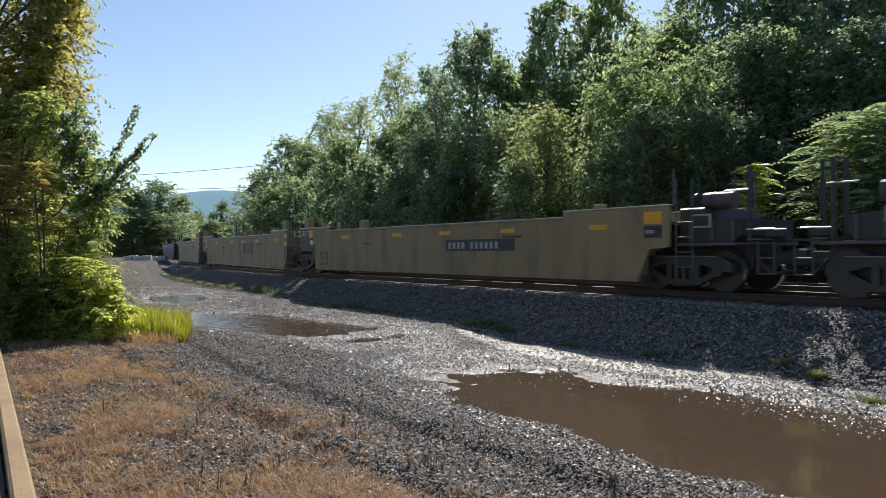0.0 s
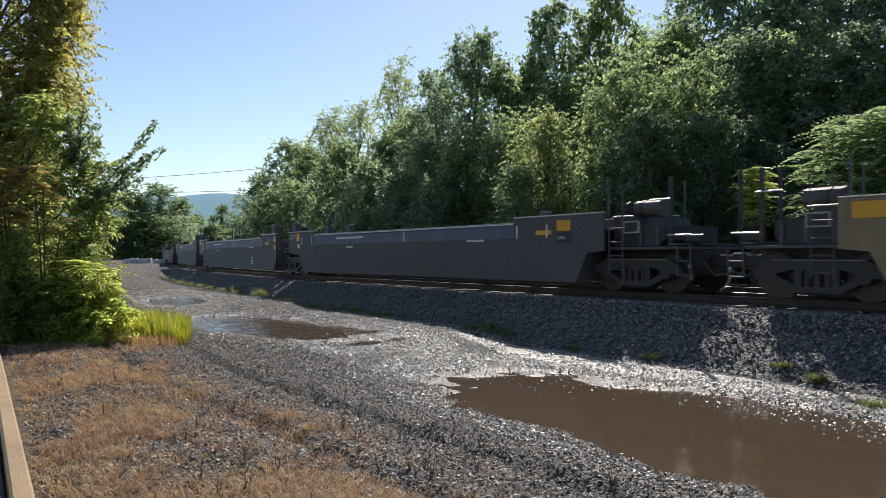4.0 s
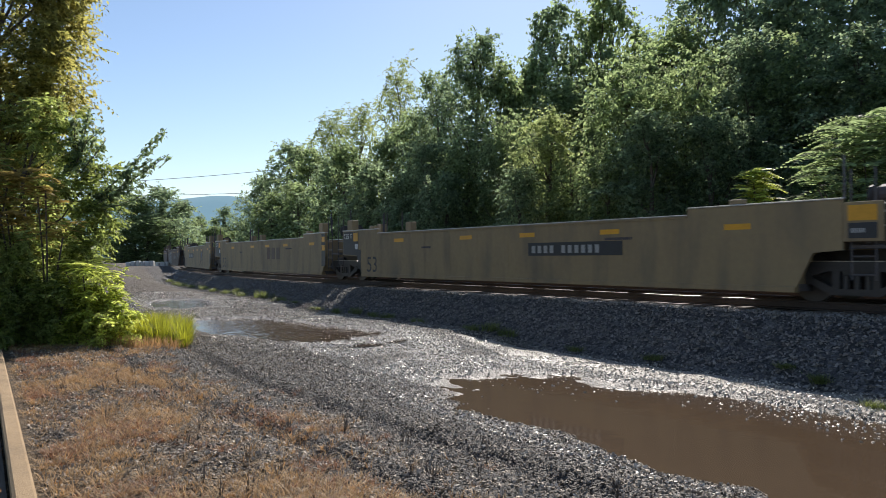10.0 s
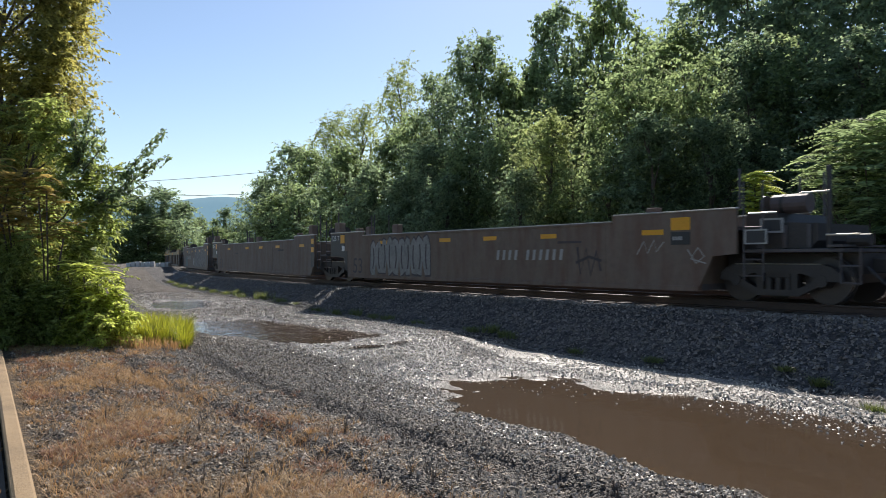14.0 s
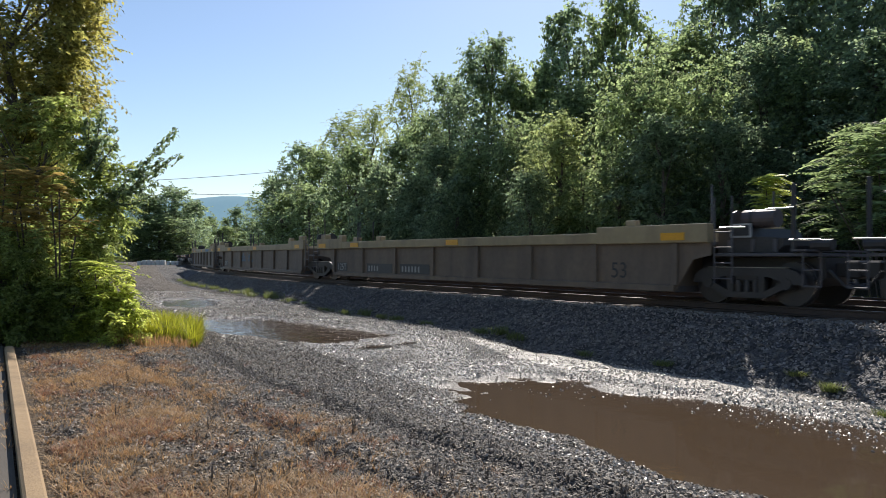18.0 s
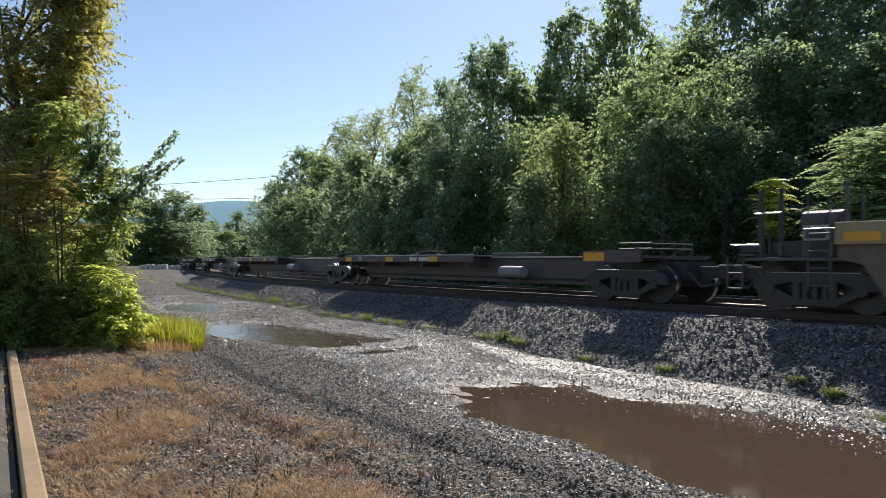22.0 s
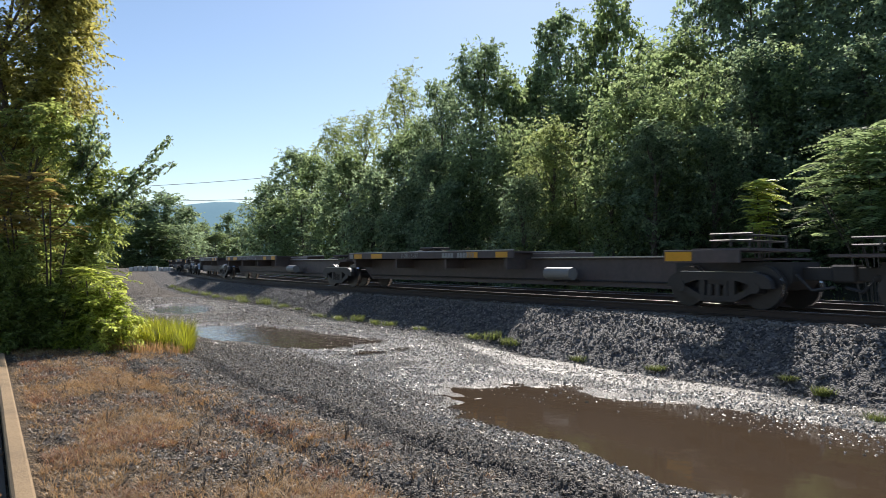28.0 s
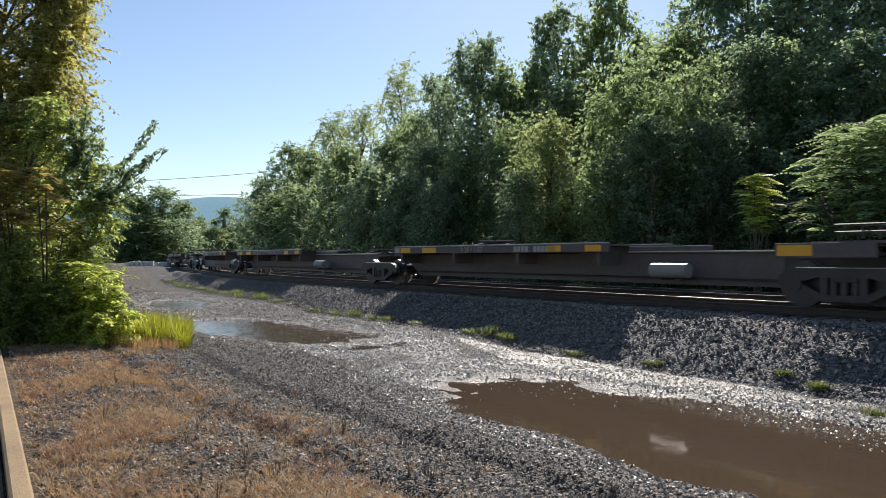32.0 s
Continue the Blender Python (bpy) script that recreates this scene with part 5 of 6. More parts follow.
def smooth_well(car, L, front, rear, paint, look_no, style):
    """A well car with smooth side walls raised at their ends."""
    f_low, f_top, r_low, r_top = ends_of(L, front, rear)
    if look_no == "yellow" and front == "c":
        f_top, f_low = f_top + 0.6, f_low + 0.6
    if style == "tags_blue":
        f_top += 0.5
    if look_no == "navy" and rear == "c":
        r_top -= 0.5
    top, tall, low = (1.42, 1.68, 0.22) if style == "tags_blue" else (1.74, 1.93, 0.25)
    rf, rr = min(f_top - (2.6 if front == "g" else 3.3), f_low), max(r_top + (2.6 if rear == "g" else 3.3), r_low)
    outline = [(r_low, low), (f_low, low)]
    if f_top > f_low + 0.3:
        outline += [(f_low + 0.35, 0.95), (f_top, 1.0)]
    outline += [(f_top, tall), (rf, tall), (rf, top), (rr, top), (rr, tall), (r_top, tall)]
    if r_top < r_low - 0.3:
        outline += [(r_top, 1.0), (r_low - 0.35, 0.95)]
    for y in (-HALF, HALF):
        s = -1 if y < 0 else 1
        wall = part("side_wall", slab(outline, y - s * 0.07, y), paint, car)
        part("top_chord", box(rr + 0.01, rf - 0.01, y - s * 0.13, y + s * 0.02, top - 0.02, top + 0.035, 0.008), paint, wall)
        part("top_lip", box(rr + 0.02, rf - 0.02, y - s * 0.06, y + s * 0.025, top + 0.036, top + 0.066, 0.012), M_EDGE, wall, "bright strip in the tone of a sunlit upper edge")
        part("bottom_sill", box(r_low, f_low, y - s * 0.16, y + s * 0.03, low - 0.06, low + 0.06, 0.01), paint if look_no != "navy" else M_SOOT, wall)
        for a, b in ((rf, f_top), (r_top, rr)):
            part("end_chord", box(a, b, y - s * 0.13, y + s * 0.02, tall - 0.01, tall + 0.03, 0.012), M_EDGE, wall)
        for k in range(1, 12 if y < 0 else 1):
            x = r_low + (f_low - r_low) * k / 12
            part("weld_seam", box(x - 0.012, x + 0.012, y - 0.004, y, low + 0.1, top - 0.06), paint, wall)
    for x in (f_low - 0.05, r_low + 0.05):
        part("bulkhead", box(x - 0.04, x + 0.04, -1.42, 1.42, low, top - 0.1), paint, car)
    for a, b in ((r_top + 0.1, r_low), (f_low, f_top - 0.1)):
        if b - a > 0.5:
            part("end_deck", box(a, b, -1.42, 1.42, top - 0.24, top - 0.18), M_SOOT, car)
    cross_members(car, r_low, f_low)
    if style == "tags_blue":
        part("floor_plate", box(r_low + 1.5, f_low - 2.5, -1.4, 1.4, 0.335, 0.36), M_SOOT, car)
    end_gear(car, L, front, rear, f_top, r_top, paint if look_no != "navy" else M_SOOT, tall)
    y = NEAR - 0.006
    if front == "g":
        front_panel = part("end_panel", box(f_top - 0.42, f_top - 0.02, y - 0.004, y, 0.55, tall - 0.03), M_BLACK, car, "black end panel")
        for z in (1.2, 1.55):
            part("marker", box(f_top - 0.38, f_top - 0.06, y - 0.009, y - 0.005, z, z + 0.22), M_AMBER, front_panel, "amber reflective square")
    else:
        outside = look_no == "yellow" and L < 22.0
        px = f_top + (0.6 if outside else -0.2 if look_no == "yellow" else -1.1)
        if outside:
            part("end_plate", box(f_top + 0.005, px + 0.1, NEAR, NEAR + 0.05, 1.15, tall - 0.06, 0.01), paint, car)
        part("marker", box(px - 0.5, px, y - 0.004, y, tall - 0.4, tall - 0.12), M_AMBER, car, "amber reflective panel")
        sign = part("sign", box(px - 0.5, px, y - 0.004, y, tall - 0.72, tall - 0.44), M_BLACK, car, "small dark notice")
        bars(sign, px - 0.45, tall - 0.62, y - 0.005, [0.05, 0.05, 0.05, 0.05], 0.08, M_STENCIL)
    if rear == "g":
        p = part("end_panel", slab([(r_top + 0.05, 1.03), (r_low - 0.37, 0.98), (r_low - 0.02, 0.3), (r_top + 1.42, 0.3), (r_top + 1.42, 1.2), (r_top + 1.22, 1.2), (r_top + 1.22, tall - 0.04), (r_top + 0.05, tall - 0.04)], y - 0.004, y), M_BLACK, car, "black end panel")
        part("marker", box(r_top + 0.86, r_top + 1.2, y - 0.009, y - 0.005, 1.52, tall - 0.08), M_AMBER, p, "amber reflective square")
        letters("125 T", 0.2, r_top + 0.08, 1.62, y - 0.006, M_WHITE, p)
        part("notice", box(r_top + 0.98, r_top + 1.2, y - 0.009, y - 0.005, 1.22, 1.42), M_WHITE, p)
    elif look_no != "brown":
        shift = 0.25
        if look_no == "navy":
            shift = -0.68
            part("end_plate", box(r_top - 0.75, r_top - 0.005, NEAR, NEAR + 0.05, 1.15, tall - 0.04, 0.01), paint, car)
        part("marker", box(r_top + shift, r_top + shift + 0.6, y - 0.004, y, tall - 0.38, tall - 0.08), M_AMBER, car, "amber reflective panel")
    for x in (r_low + 2.6, r_low + 6.4, (r_low + f_low) / 2 + 0.8, f_low - 4.6, f_low - 1.2):
        part("reflector", box(x - 0.3, x + 0.3, y - 0.004, y, top - 0.3, top - 0.18), M_AMBER, car, "amber reflective strip")
    ink = M_BLACK if look_no == "yellow" else M_WHITE
    if look_no != "navy":
        letters("53", 0.56, r_low + 0.36, 0.38, y, ink if look_no != "brown" else M_DARKTAG, car)
    elif front + rear == "gg":
        letters("53", 0.38, f_low - 4.25, 0.46, y, ink, car)
    mid = (r_low + f_low) / 2
    if style == "mark":
        a = mid + (0.85 if front == "c" else -5.0)
        p = part("number_panel", box(a, a + 3.3, y - 0.004, y, 0.93, 1.28), M_BLACK, car, "black panel with white stencilled marks")
        bars(p, a + 0.15, 1.0, y - 0.005, [0.13, -0.03] * 4 + [-0.16] + [0.13, -0.03] * 6, 0.2, M_STENCIL)
        if front == "g" and look_no == "yellow" and L > 20.95:
            for cx, wide in ((mid + 2.4, 0.5), (mid + 3.5, 0.75)):
                ring = [(cx + wide * math.cos(k * 0.3), 1.0 + 0.62 * math.sin(k * 0.3)) for k in range(21)]
                inner = [(cx + (wide - 0.05) * math.cos(k * 0.3), 1.0 + 0.57 * math.sin(k * 0.3)) for k in range(21)]
                part("sprayed_ring", slab(ring + inner[::-1], y - 0.003, y), M_OLIVE, car, "thin dull sprayed ring")
            part("sprayed_heart", slab([(mid + 3.5, 0.72), (mid + 3.75, 1.0), (mid + 3.79, 1.22), (mid + 3.65, 1.34), (mid + 3.5, 1.26), (mid + 3.35, 1.34), (mid + 3.21, 1.22), (mid + 3.25, 1.0)], y - 0.003, y), M_NAVY, car, "dark blue sprayed heart")
    if style == "logo":
        for k in range(3):
            x = mid + 0.8 + k * 0.72
            part("emblem", box(x, x + 0.5, y - 0.004, y, 0.84, 1.4), M_BROWN, car, "faded dark red emblem block")
    bars(car, mid + 3.6, 1.3, y, [0.05] * 14, 0.06, M_DARKTAG if look_no != "navy" else M_WHITE)
    bars(car, r_low + 4.0, 1.2, y, [0.05] * 9, 0.06, M_DARKTAG if look_no != "navy" else M_WHITE)
    if look_no == "navy":
        part("blue_band", box(rr, rf, y - 0.006, y, 1.36, 1.71), M_NAVY, car, "dark blue painted band")
        # white paint here imitates sunlight on the band's upper edge
        part("white_edge", box(rr, rf, y - 0.03, y - 0.02, 1.745, 1.775), M_WHITE, car, "white strip standing in for the sunlit top edge")
        for a in (rf + 0.1, rf + 1.3, rr - 0.2, rr - 1.2, mid):
            part("white_stripe", box(a, a + 0.06, y - 0.01, y - 0.007, 1.36, 1.72), M_WHITE, car)
        bars(car, mid - 5.0, 1.55, y - 0.007, [0.07] * 26, 0.08, M_WHITE)
    if style in ("tags", "tags_blue"):
        graffiti(car, mid, y, style)
        if style == "tags_blue":
            return
        slanted_marks(car, 0.3, 3.1, 0.87, 1.15, y)
        for pts in (((5.4, 1.0), (5.6, 1.3), (5.7, 1.02), (5.9, 1.33), (5.95, 1.05), (6.16, 1.28)), ((6.78, 1.1), (7.0, 0.8), (7.2, 0.95), (7.05, 1.14), (6.86, 0.9), (7.24, 0.8))):
            stroke(car, pts, 0.03, y - 0.003, M_STENCIL, "thin pale sprayed tag")
        for pts in (((3.5, 1.2), (3.6, 0.5), (3.8, 1.15), (3.95, 0.48), (4.15, 1.1), (4.28, 0.6)), ((3.45, 0.8), (3.9, 0.95), (4.3, 0.85))):
            stroke(car, pts, 0.07, y - 0.002, M_DARKTAG, "dark sprayed tag")
        sign = part("sign", box(8.13, 8.63, NEAR - 0.002, NEAR + 0.03, 1.19, 1.49), M_BLACK, car, "dark notice plate in a white frame")
        for a, b, c, d in ((8.13, 8.63, 1.46, 1.49), (8.13, 8.63, 1.19, 1.22), (8.13, 8.17, 1.22, 1.46), (8.59, 8.63, 1.22, 1.46)):
            part("sign_frame", box(a, b, NEAR - 0.006, NEAR - 0.003, c, d), M_STENCIL, sign)
    if style == "scrawl":
        scrawl(car, mid, y)


def stroke(car, pts, wide, y, material, label=""):
    """One sprayed line of even width through the points."""
    bm = bmesh.new()
    rows = []
    for i, (px, pz) in enumerate(pts):
        a, b = pts[max(i - 1, 0)], pts[min(i + 1, len(pts) - 1)]
        dx, dz = b[0] - a[0], b[1] - a[1]
        k = wide / 2 / max(math.hypot(dx, dz), 0.001)
        edge = ((px - dz * k, pz + dx * k), (px + dz * k, pz - dx * k))
        rows.append([bm.verts.new((u, yy, w)) for yy in (y - 0.002, y) for u, w in edge])
    for (a, b, c, d), (e, f, g, h) in zip(rows, rows[1:]):
        for quad in ((a, e, f, b), (c, d, h, g), (a, c, g, e), (b, f, h, d)):
            bm.faces.new(quad)
    bmesh.ops.recalc_face_normals(bm, faces=bm.faces)
    return part("sprayed_stroke", bm, material, car, label)


def curve_points(pts, steps=6):
    """A smooth line through the points."""
    out = []
    for i in range(len(pts) - 1):
        p = [Vector(pts[min(max(i + k, 0), len(pts) - 1)]) for k in (-1, 0, 1, 2)]
        for n in range(steps):
            u = n / steps
            q = 0.5 * (2 * p[1] + (p[2] - p[0]) * u + (2 * p[0] - 5 * p[1] + 4 * p[2] - p[3]) * u * u + (3 * p[1] - p[0] - 3 * p[2] + p[3]) * u ** 3)
            out.append((q.x, q.y))
    return out + [tuple(pts[-1])]


def slanted_marks(car, x0, x1, z0, z1, y):
    """A row of leaning white marks: four, a gap, and six more."""
    w = (x1 - x0) / 10.9
    for k in range(10):
        x = x0 + w * (k + (0.9 if k > 3 else 0))
        part("stencilled_mark", slab([(x, z0), (x + w * 0.42, z0), (x + w * 0.42 + 0.05, z1), (x + 0.05, z1)], y - 0.004, y - 0.001), M_STENCIL, car, "white stencilled mark")


def graffiti(car, mid, y, style):
    """Sprayed shapes: fat rounded strokes with dark edges."""
    r = random.Random(hash_name(car.name))
    blue = style == "tags_blue"
    fill = M_TEAL if blue else M_SILVER
    x, z0 = (mid - 2.35, 0.32) if blue else (-6.95, 0.36)
    for k in range(4 if blue else 5):
        w, h = (r.uniform(1.06, 1.69), r.uniform(0.9, 1.1)) if blue else (r.uniform(0.7, 0.9), r.uniform(1.15, 1.3))
        corners = [(0, 0.1), (0.12, 0), (0.42, 0), (0.5, 0.35), (0.6, 0), (1.0, 0.05), (1.02, 0.75), (0.93, 0.93), (0.76, 1.0), (0.58, 0.93), (0.5, 0.82), (0.4, 0.95), (0.22, 1.0), (0.04, 0.9)]
        corners = [(u + r.uniform(-0.05, 0.05), q + r.uniform(-0.05, 0.05)) for u, q in corners]
        for mat, grow, lift in ((M_DARKTAG, 0.05, 0.002), (fill, 0.0, 0.005)):
            pts = [(x + w * (0.5 + (u - 0.5) * (1 + grow * 2)), z0 + h * (0.5 + (q - 0.5) * (1 + grow * 2))) for u, q in corners]
            part("sprayed_letter", slab(pts, y - lift - 0.001, y - lift), mat, car, "pale sprayed graffiti letter with a dark edge" if mat is fill else "")
        for a, lean in ((0.74, 0.06),) if blue else ((0.27, 0.05), (0.74, -0.04)):
            line = curve_points([(x + w * (a - lean), z0 + h * 0.16), (x + w * (a + lean), z0 + h * 0.45), (x + w * a, z0 + h * 0.8)])
            stroke(car, line, 0.07, y - 0.007, M_DARKTAG)
        x += w * 0.95


def scrawl(car, mid, y):
    """A sprayed side: grey letters with dark looping outlines, a teal tag, thin white tags and a pale blot."""
    panel = [(1.1, 0.4), (2.0, 0.34), (4.5, 0.36), (8.4, 0.38), (8.6, 0.9), (8.3, 1.4), (7.0, 1.66), (5.0, 1.62), (3.6, 1.68), (2.1, 1.66), (1.7, 1.2)]
    part("sprayed_panel", slab(panel, y - 0.002, y - 0.001), M_SILVERGREY, car, "large grey sprayed ground of graffiti letters")
    loops = (((1.95, 1.25), (2.2, 0.5), (2.55, 0.42), (2.95, 0.9), (2.7, 1.35), (2.3, 1.1), (2.6, 0.75), (3.2, 0.55)),
             ((3.0, 1.5), (3.5, 1.6), (3.75, 1.2), (3.3, 0.9), (3.6, 0.5), (4.05, 0.42)),
             ((3.9, 0.5), (4.15, 1.25), (4.55, 1.35), (4.7, 1.05), (4.3, 0.85), (4.75, 0.45), (5.1, 0.5)),
             ((5.0, 0.45), (5.1, 1.3), (5.55, 1.5), (5.85, 1.15), (5.4, 0.9), (5.9, 0.5), (6.2, 0.6)),
             ((6.1, 1.45), (6.6, 1.5), (6.7, 1.0), (6.25, 0.75), (6.6, 0.42), (7.1, 0.55)),
             ((7.0, 1.5), (7.5, 1.1), (7.2, 0.6), (7.7, 0.45), (8.1, 0.9), (7.8, 1.4)))
    for k, pts in enumerate(loops):
        stroke(car, curve_points(pts), 0.1, y - 0.005, M_DARKTAG if k % 3 else M_VIOLETTAG, "dark looping sprayed outline")
        stroke(car, curve_points([(u + 0.12, w + 0.07) for u, w in pts[:4]]), 0.035, y - 0.008, M_SILVER)
    stroke(car, curve_points([(1.15, 0.6), (1.5, 1.0), (1.75, 1.5), (2.1, 1.68)]), 0.1, y - 0.006, M_STENCIL, "pale sprayed sweep")
    blot = [(0.53 + 0.3 * math.cos(k * 0.35) * (1 + 0.12 * math.sin(3 * k)), 0.72 + 0.27 * math.sin(k * 0.35)) for k in range(18)]
    part("sprayed_blot", slab(blot, y - 0.004, y - 0.002), M_STENCIL, car, "pale round sprayed blot")
    for u, w in ((0.45, 0.78), (0.66, 0.8), (0.5, 0.6)):
        part("sprayed_spot", slab([(u + 0.06 * math.cos(k * 0.7), w + 0.05 * math.sin(k * 0.7)) for k in range(9)], y - 0.007, y - 0.005), M_DARKTAG, car)
    stroke(car, ((0.1, 0.42), (0.2, 0.55), (0.3, 0.5)), 0.06, y - 0.003, M_STENCIL)
    teal = [(-5.74, 0.22), (-3.65, 0.2), (-3.75, 0.75), (-3.95, 1.1), (-4.3, 1.0), (-4.7, 1.15), (-5.1, 1.0), (-5.4, 1.18), (-5.72, 1.05)]
    part("sprayed_panel", slab(teal, y - 0.002, y - 0.001), M_DARKTEAL, car, "dark teal sprayed tag")
    for pts in (((-5.74, 0.24), (-5.7, 1.1), (-5.5, 0.95), (-5.3, 1.2), (-5.05, 0.98), (-4.75, 1.2), (-4.5, 1.0), (-4.2, 1.18), (-3.95, 0.8), (-3.62, 0.3)),
                ((-5.5, 0.3), (-5.4, 0.7), (-5.15, 0.68), (-5.1, 0.3)), ((-4.95, 0.32), (-4.9, 0.72), (-4.6, 0.66), (-4.62, 0.34), (-4.9, 0.36)), ((-4.45, 0.3), (-4.3, 0.7), (-4.1, 0.55), (-4.15, 0.3))):
        stroke(car, curve_points(pts, 4), 0.03, y - 0.004, M_TEAL, "thin pale teal sprayed outline")
    slanted_marks(car, -4.2, -1.45, 0.89, 1.17, y - 0.003)
    letters("NONE", 0.3, -3.5, 1.31, y - 0.002, M_STENCIL, car, label="thin white sprayed tag", squeeze=1.15)
    stroke(car, ((1.05, 1.45), (1.15, 1.62), (1.22, 1.46), (1.3, 1.6), (1.4, 1.48), (1.5, 1.6)), 0.025, y - 0.003, M_STENCIL)


def hash_name(name):
    return sum((i + 1) * ord(c) for i, c in enumerate(name)) % 9973


def ribbed_well(car, L, front, rear, style):
    """A well car with a broad top beam and upright ribs on its sides."""
    paint = M_OLIVE
    f_low, f_top, r_low, r_top = ends_of(L, front, rear)
    top, tall, low = 1.60, 1.74, 0.27
    outline = [(r_low, low), (f_low, low)]
    if f_top > f_low + 0.3:
        outline += [(f_low + 0.45, 0.95), (f_top, 1.05)]
    outline += [(f_top, 1.38), (r_top, 1.38)]
    if r_top < r_low - 0.3:
        outline += [(r_top, 1.05), (r_low - 0.45, 0.95)]
    for y in (-1.38, 1.38):
        s = -1 if y < 0 else 1
        wall = part("side_wall", slab(outline, y - s * 0.05, y), paint, car)
        fe, re = f_top - (2.3 if front == "g" else 3.2), r_top + (2.3 if rear == "g" else 3.2)
        part("top_beam", box(re, fe, y - s * 0.1, y + s * 0.12, 1.33, top, 0.015), M_BEAM, wall, "broad faded yellow top beam")
        for a, b in ((fe - 0.01, f_top), (r_top, re + 0.01)):
            part("end_beam", box(a, b, y - s * 0.1, y + s * 0.13, 1.32, tall, 0.015), M_BEAM, wall)
        part("bottom_sill", box(r_low, f_low, y - s * 0.12, y + s * 0.1, low - 0.05, low + 0.1, 0.01), paint, wall)
        n = 7
        for k in range(n + 1):
            x = r_low + (f_low - r_low) * k / n
            part("rib", box(x - 0.08, x + 0.08, y, y + s * 0.09, low + 0.1, 1.33, 0.01), paint, wall)
    for x in (f_low - 0.05, r_low + 0.05):
        part("bulkhead", box(x - 0.04, x + 0.04, -1.36, 1.36, low, 1.38), paint, car)
    for a, b in ((r_top + 0.1, r_low), (f_low, f_top - 0.1)):
        if b - a > 0.5:
            part("end_deck", box(a, b, -1.3, 1.3, 1.28, 1.34), M_SOOT, car)
    cross_members(car, r_low, f_low)
    end_gear(car, L, front, rear, f_top, r_top, M_BEAM, tall, 0.2)
    y = NEAR - 0.012
    for x in (r_top + 0.5, r_top + 3.4, (r_low + f_low) / 2, f_top - 0.9):
        part("marker", box(x - 0.32, x + 0.32, y - 0.016, y + 0.004, 1.38, 1.55), M_AMBER, car, "amber reflective strip")
    y = -1.386
    p = part("weight_panel", box(r_low + 0.2, r_low + 1.1, y - 0.006, y, 0.42, 0.76), M_BLACK, car)
    letters("125T", 0.26, r_low + 0.26, 0.47, y - 0.008, M_STENCIL, p)
    w = (f_low - r_low) / 7
    if style == "mark":
        for k, n in ((1, 4), (2, 6)):
            x0 = r_low + w * k + 0.3
            p = part("number_panel", box(x0, x0 + 1.9, y - 0.006, y, 0.4, 0.74), M_BLACK, car, "black panel with white stencilled marks")
            bars(p, x0 + 0.14, 0.46, y - 0.008, [0.09, -0.05] * n, 0.2, M_STENCIL)
    if style == "logo":
        for k in range(3):
            x = r_low + w * 4 + 0.3 + k * 0.6
            part("emblem", box(x, x + 0.42, y - 0.004, y, 0.74, 1.22), M_BROWN, car, "faded dark red emblem block")
    letters("53", 0.38, {"blue": r_low + w + 0.3, "logo": (r_low + f_low) / 2 + 2.0}.get(style, f_low - w + 0.5), 0.32 if style == "logo" else 0.5, y - 0.003, M_BLACK, car)
    for k in range(11 if style == "logo" else 0):
        x0 = (r_low + f_low) / 2 + 3.1 + k * 0.21
        part("sprayed_letter", slab([(x0, 1.37), (x0 + 0.13, 1.36), (x0 + 0.19 + 0.05 * (k % 3), 1.54), (x0 + 0.02, 1.55 - 0.04 * (k % 2))], -1.506, -1.502), M_BLUETAG, car, "small blue sprayed stroke")
    for k in range(17 if style == "blue" else 0):
        x0 = r_low + w * 1.9 + 0.15 + k * 0.13 + (0.5 if k > 8 else 0)
        lean, tall_k = 0.12 * (-1) ** k, 0.22 + 0.09 * ((k * 7) % 4)
        part("sprayed_letter", slab([(x0, 0.72), (x0 + 0.08, 0.72), (x0 + 0.08 + lean, 0.72 + tall_k), (x0 + lean, 0.72 + tall_k)], y - 0.004, y), M_BLUETAG, car, "small blue sprayed stroke")


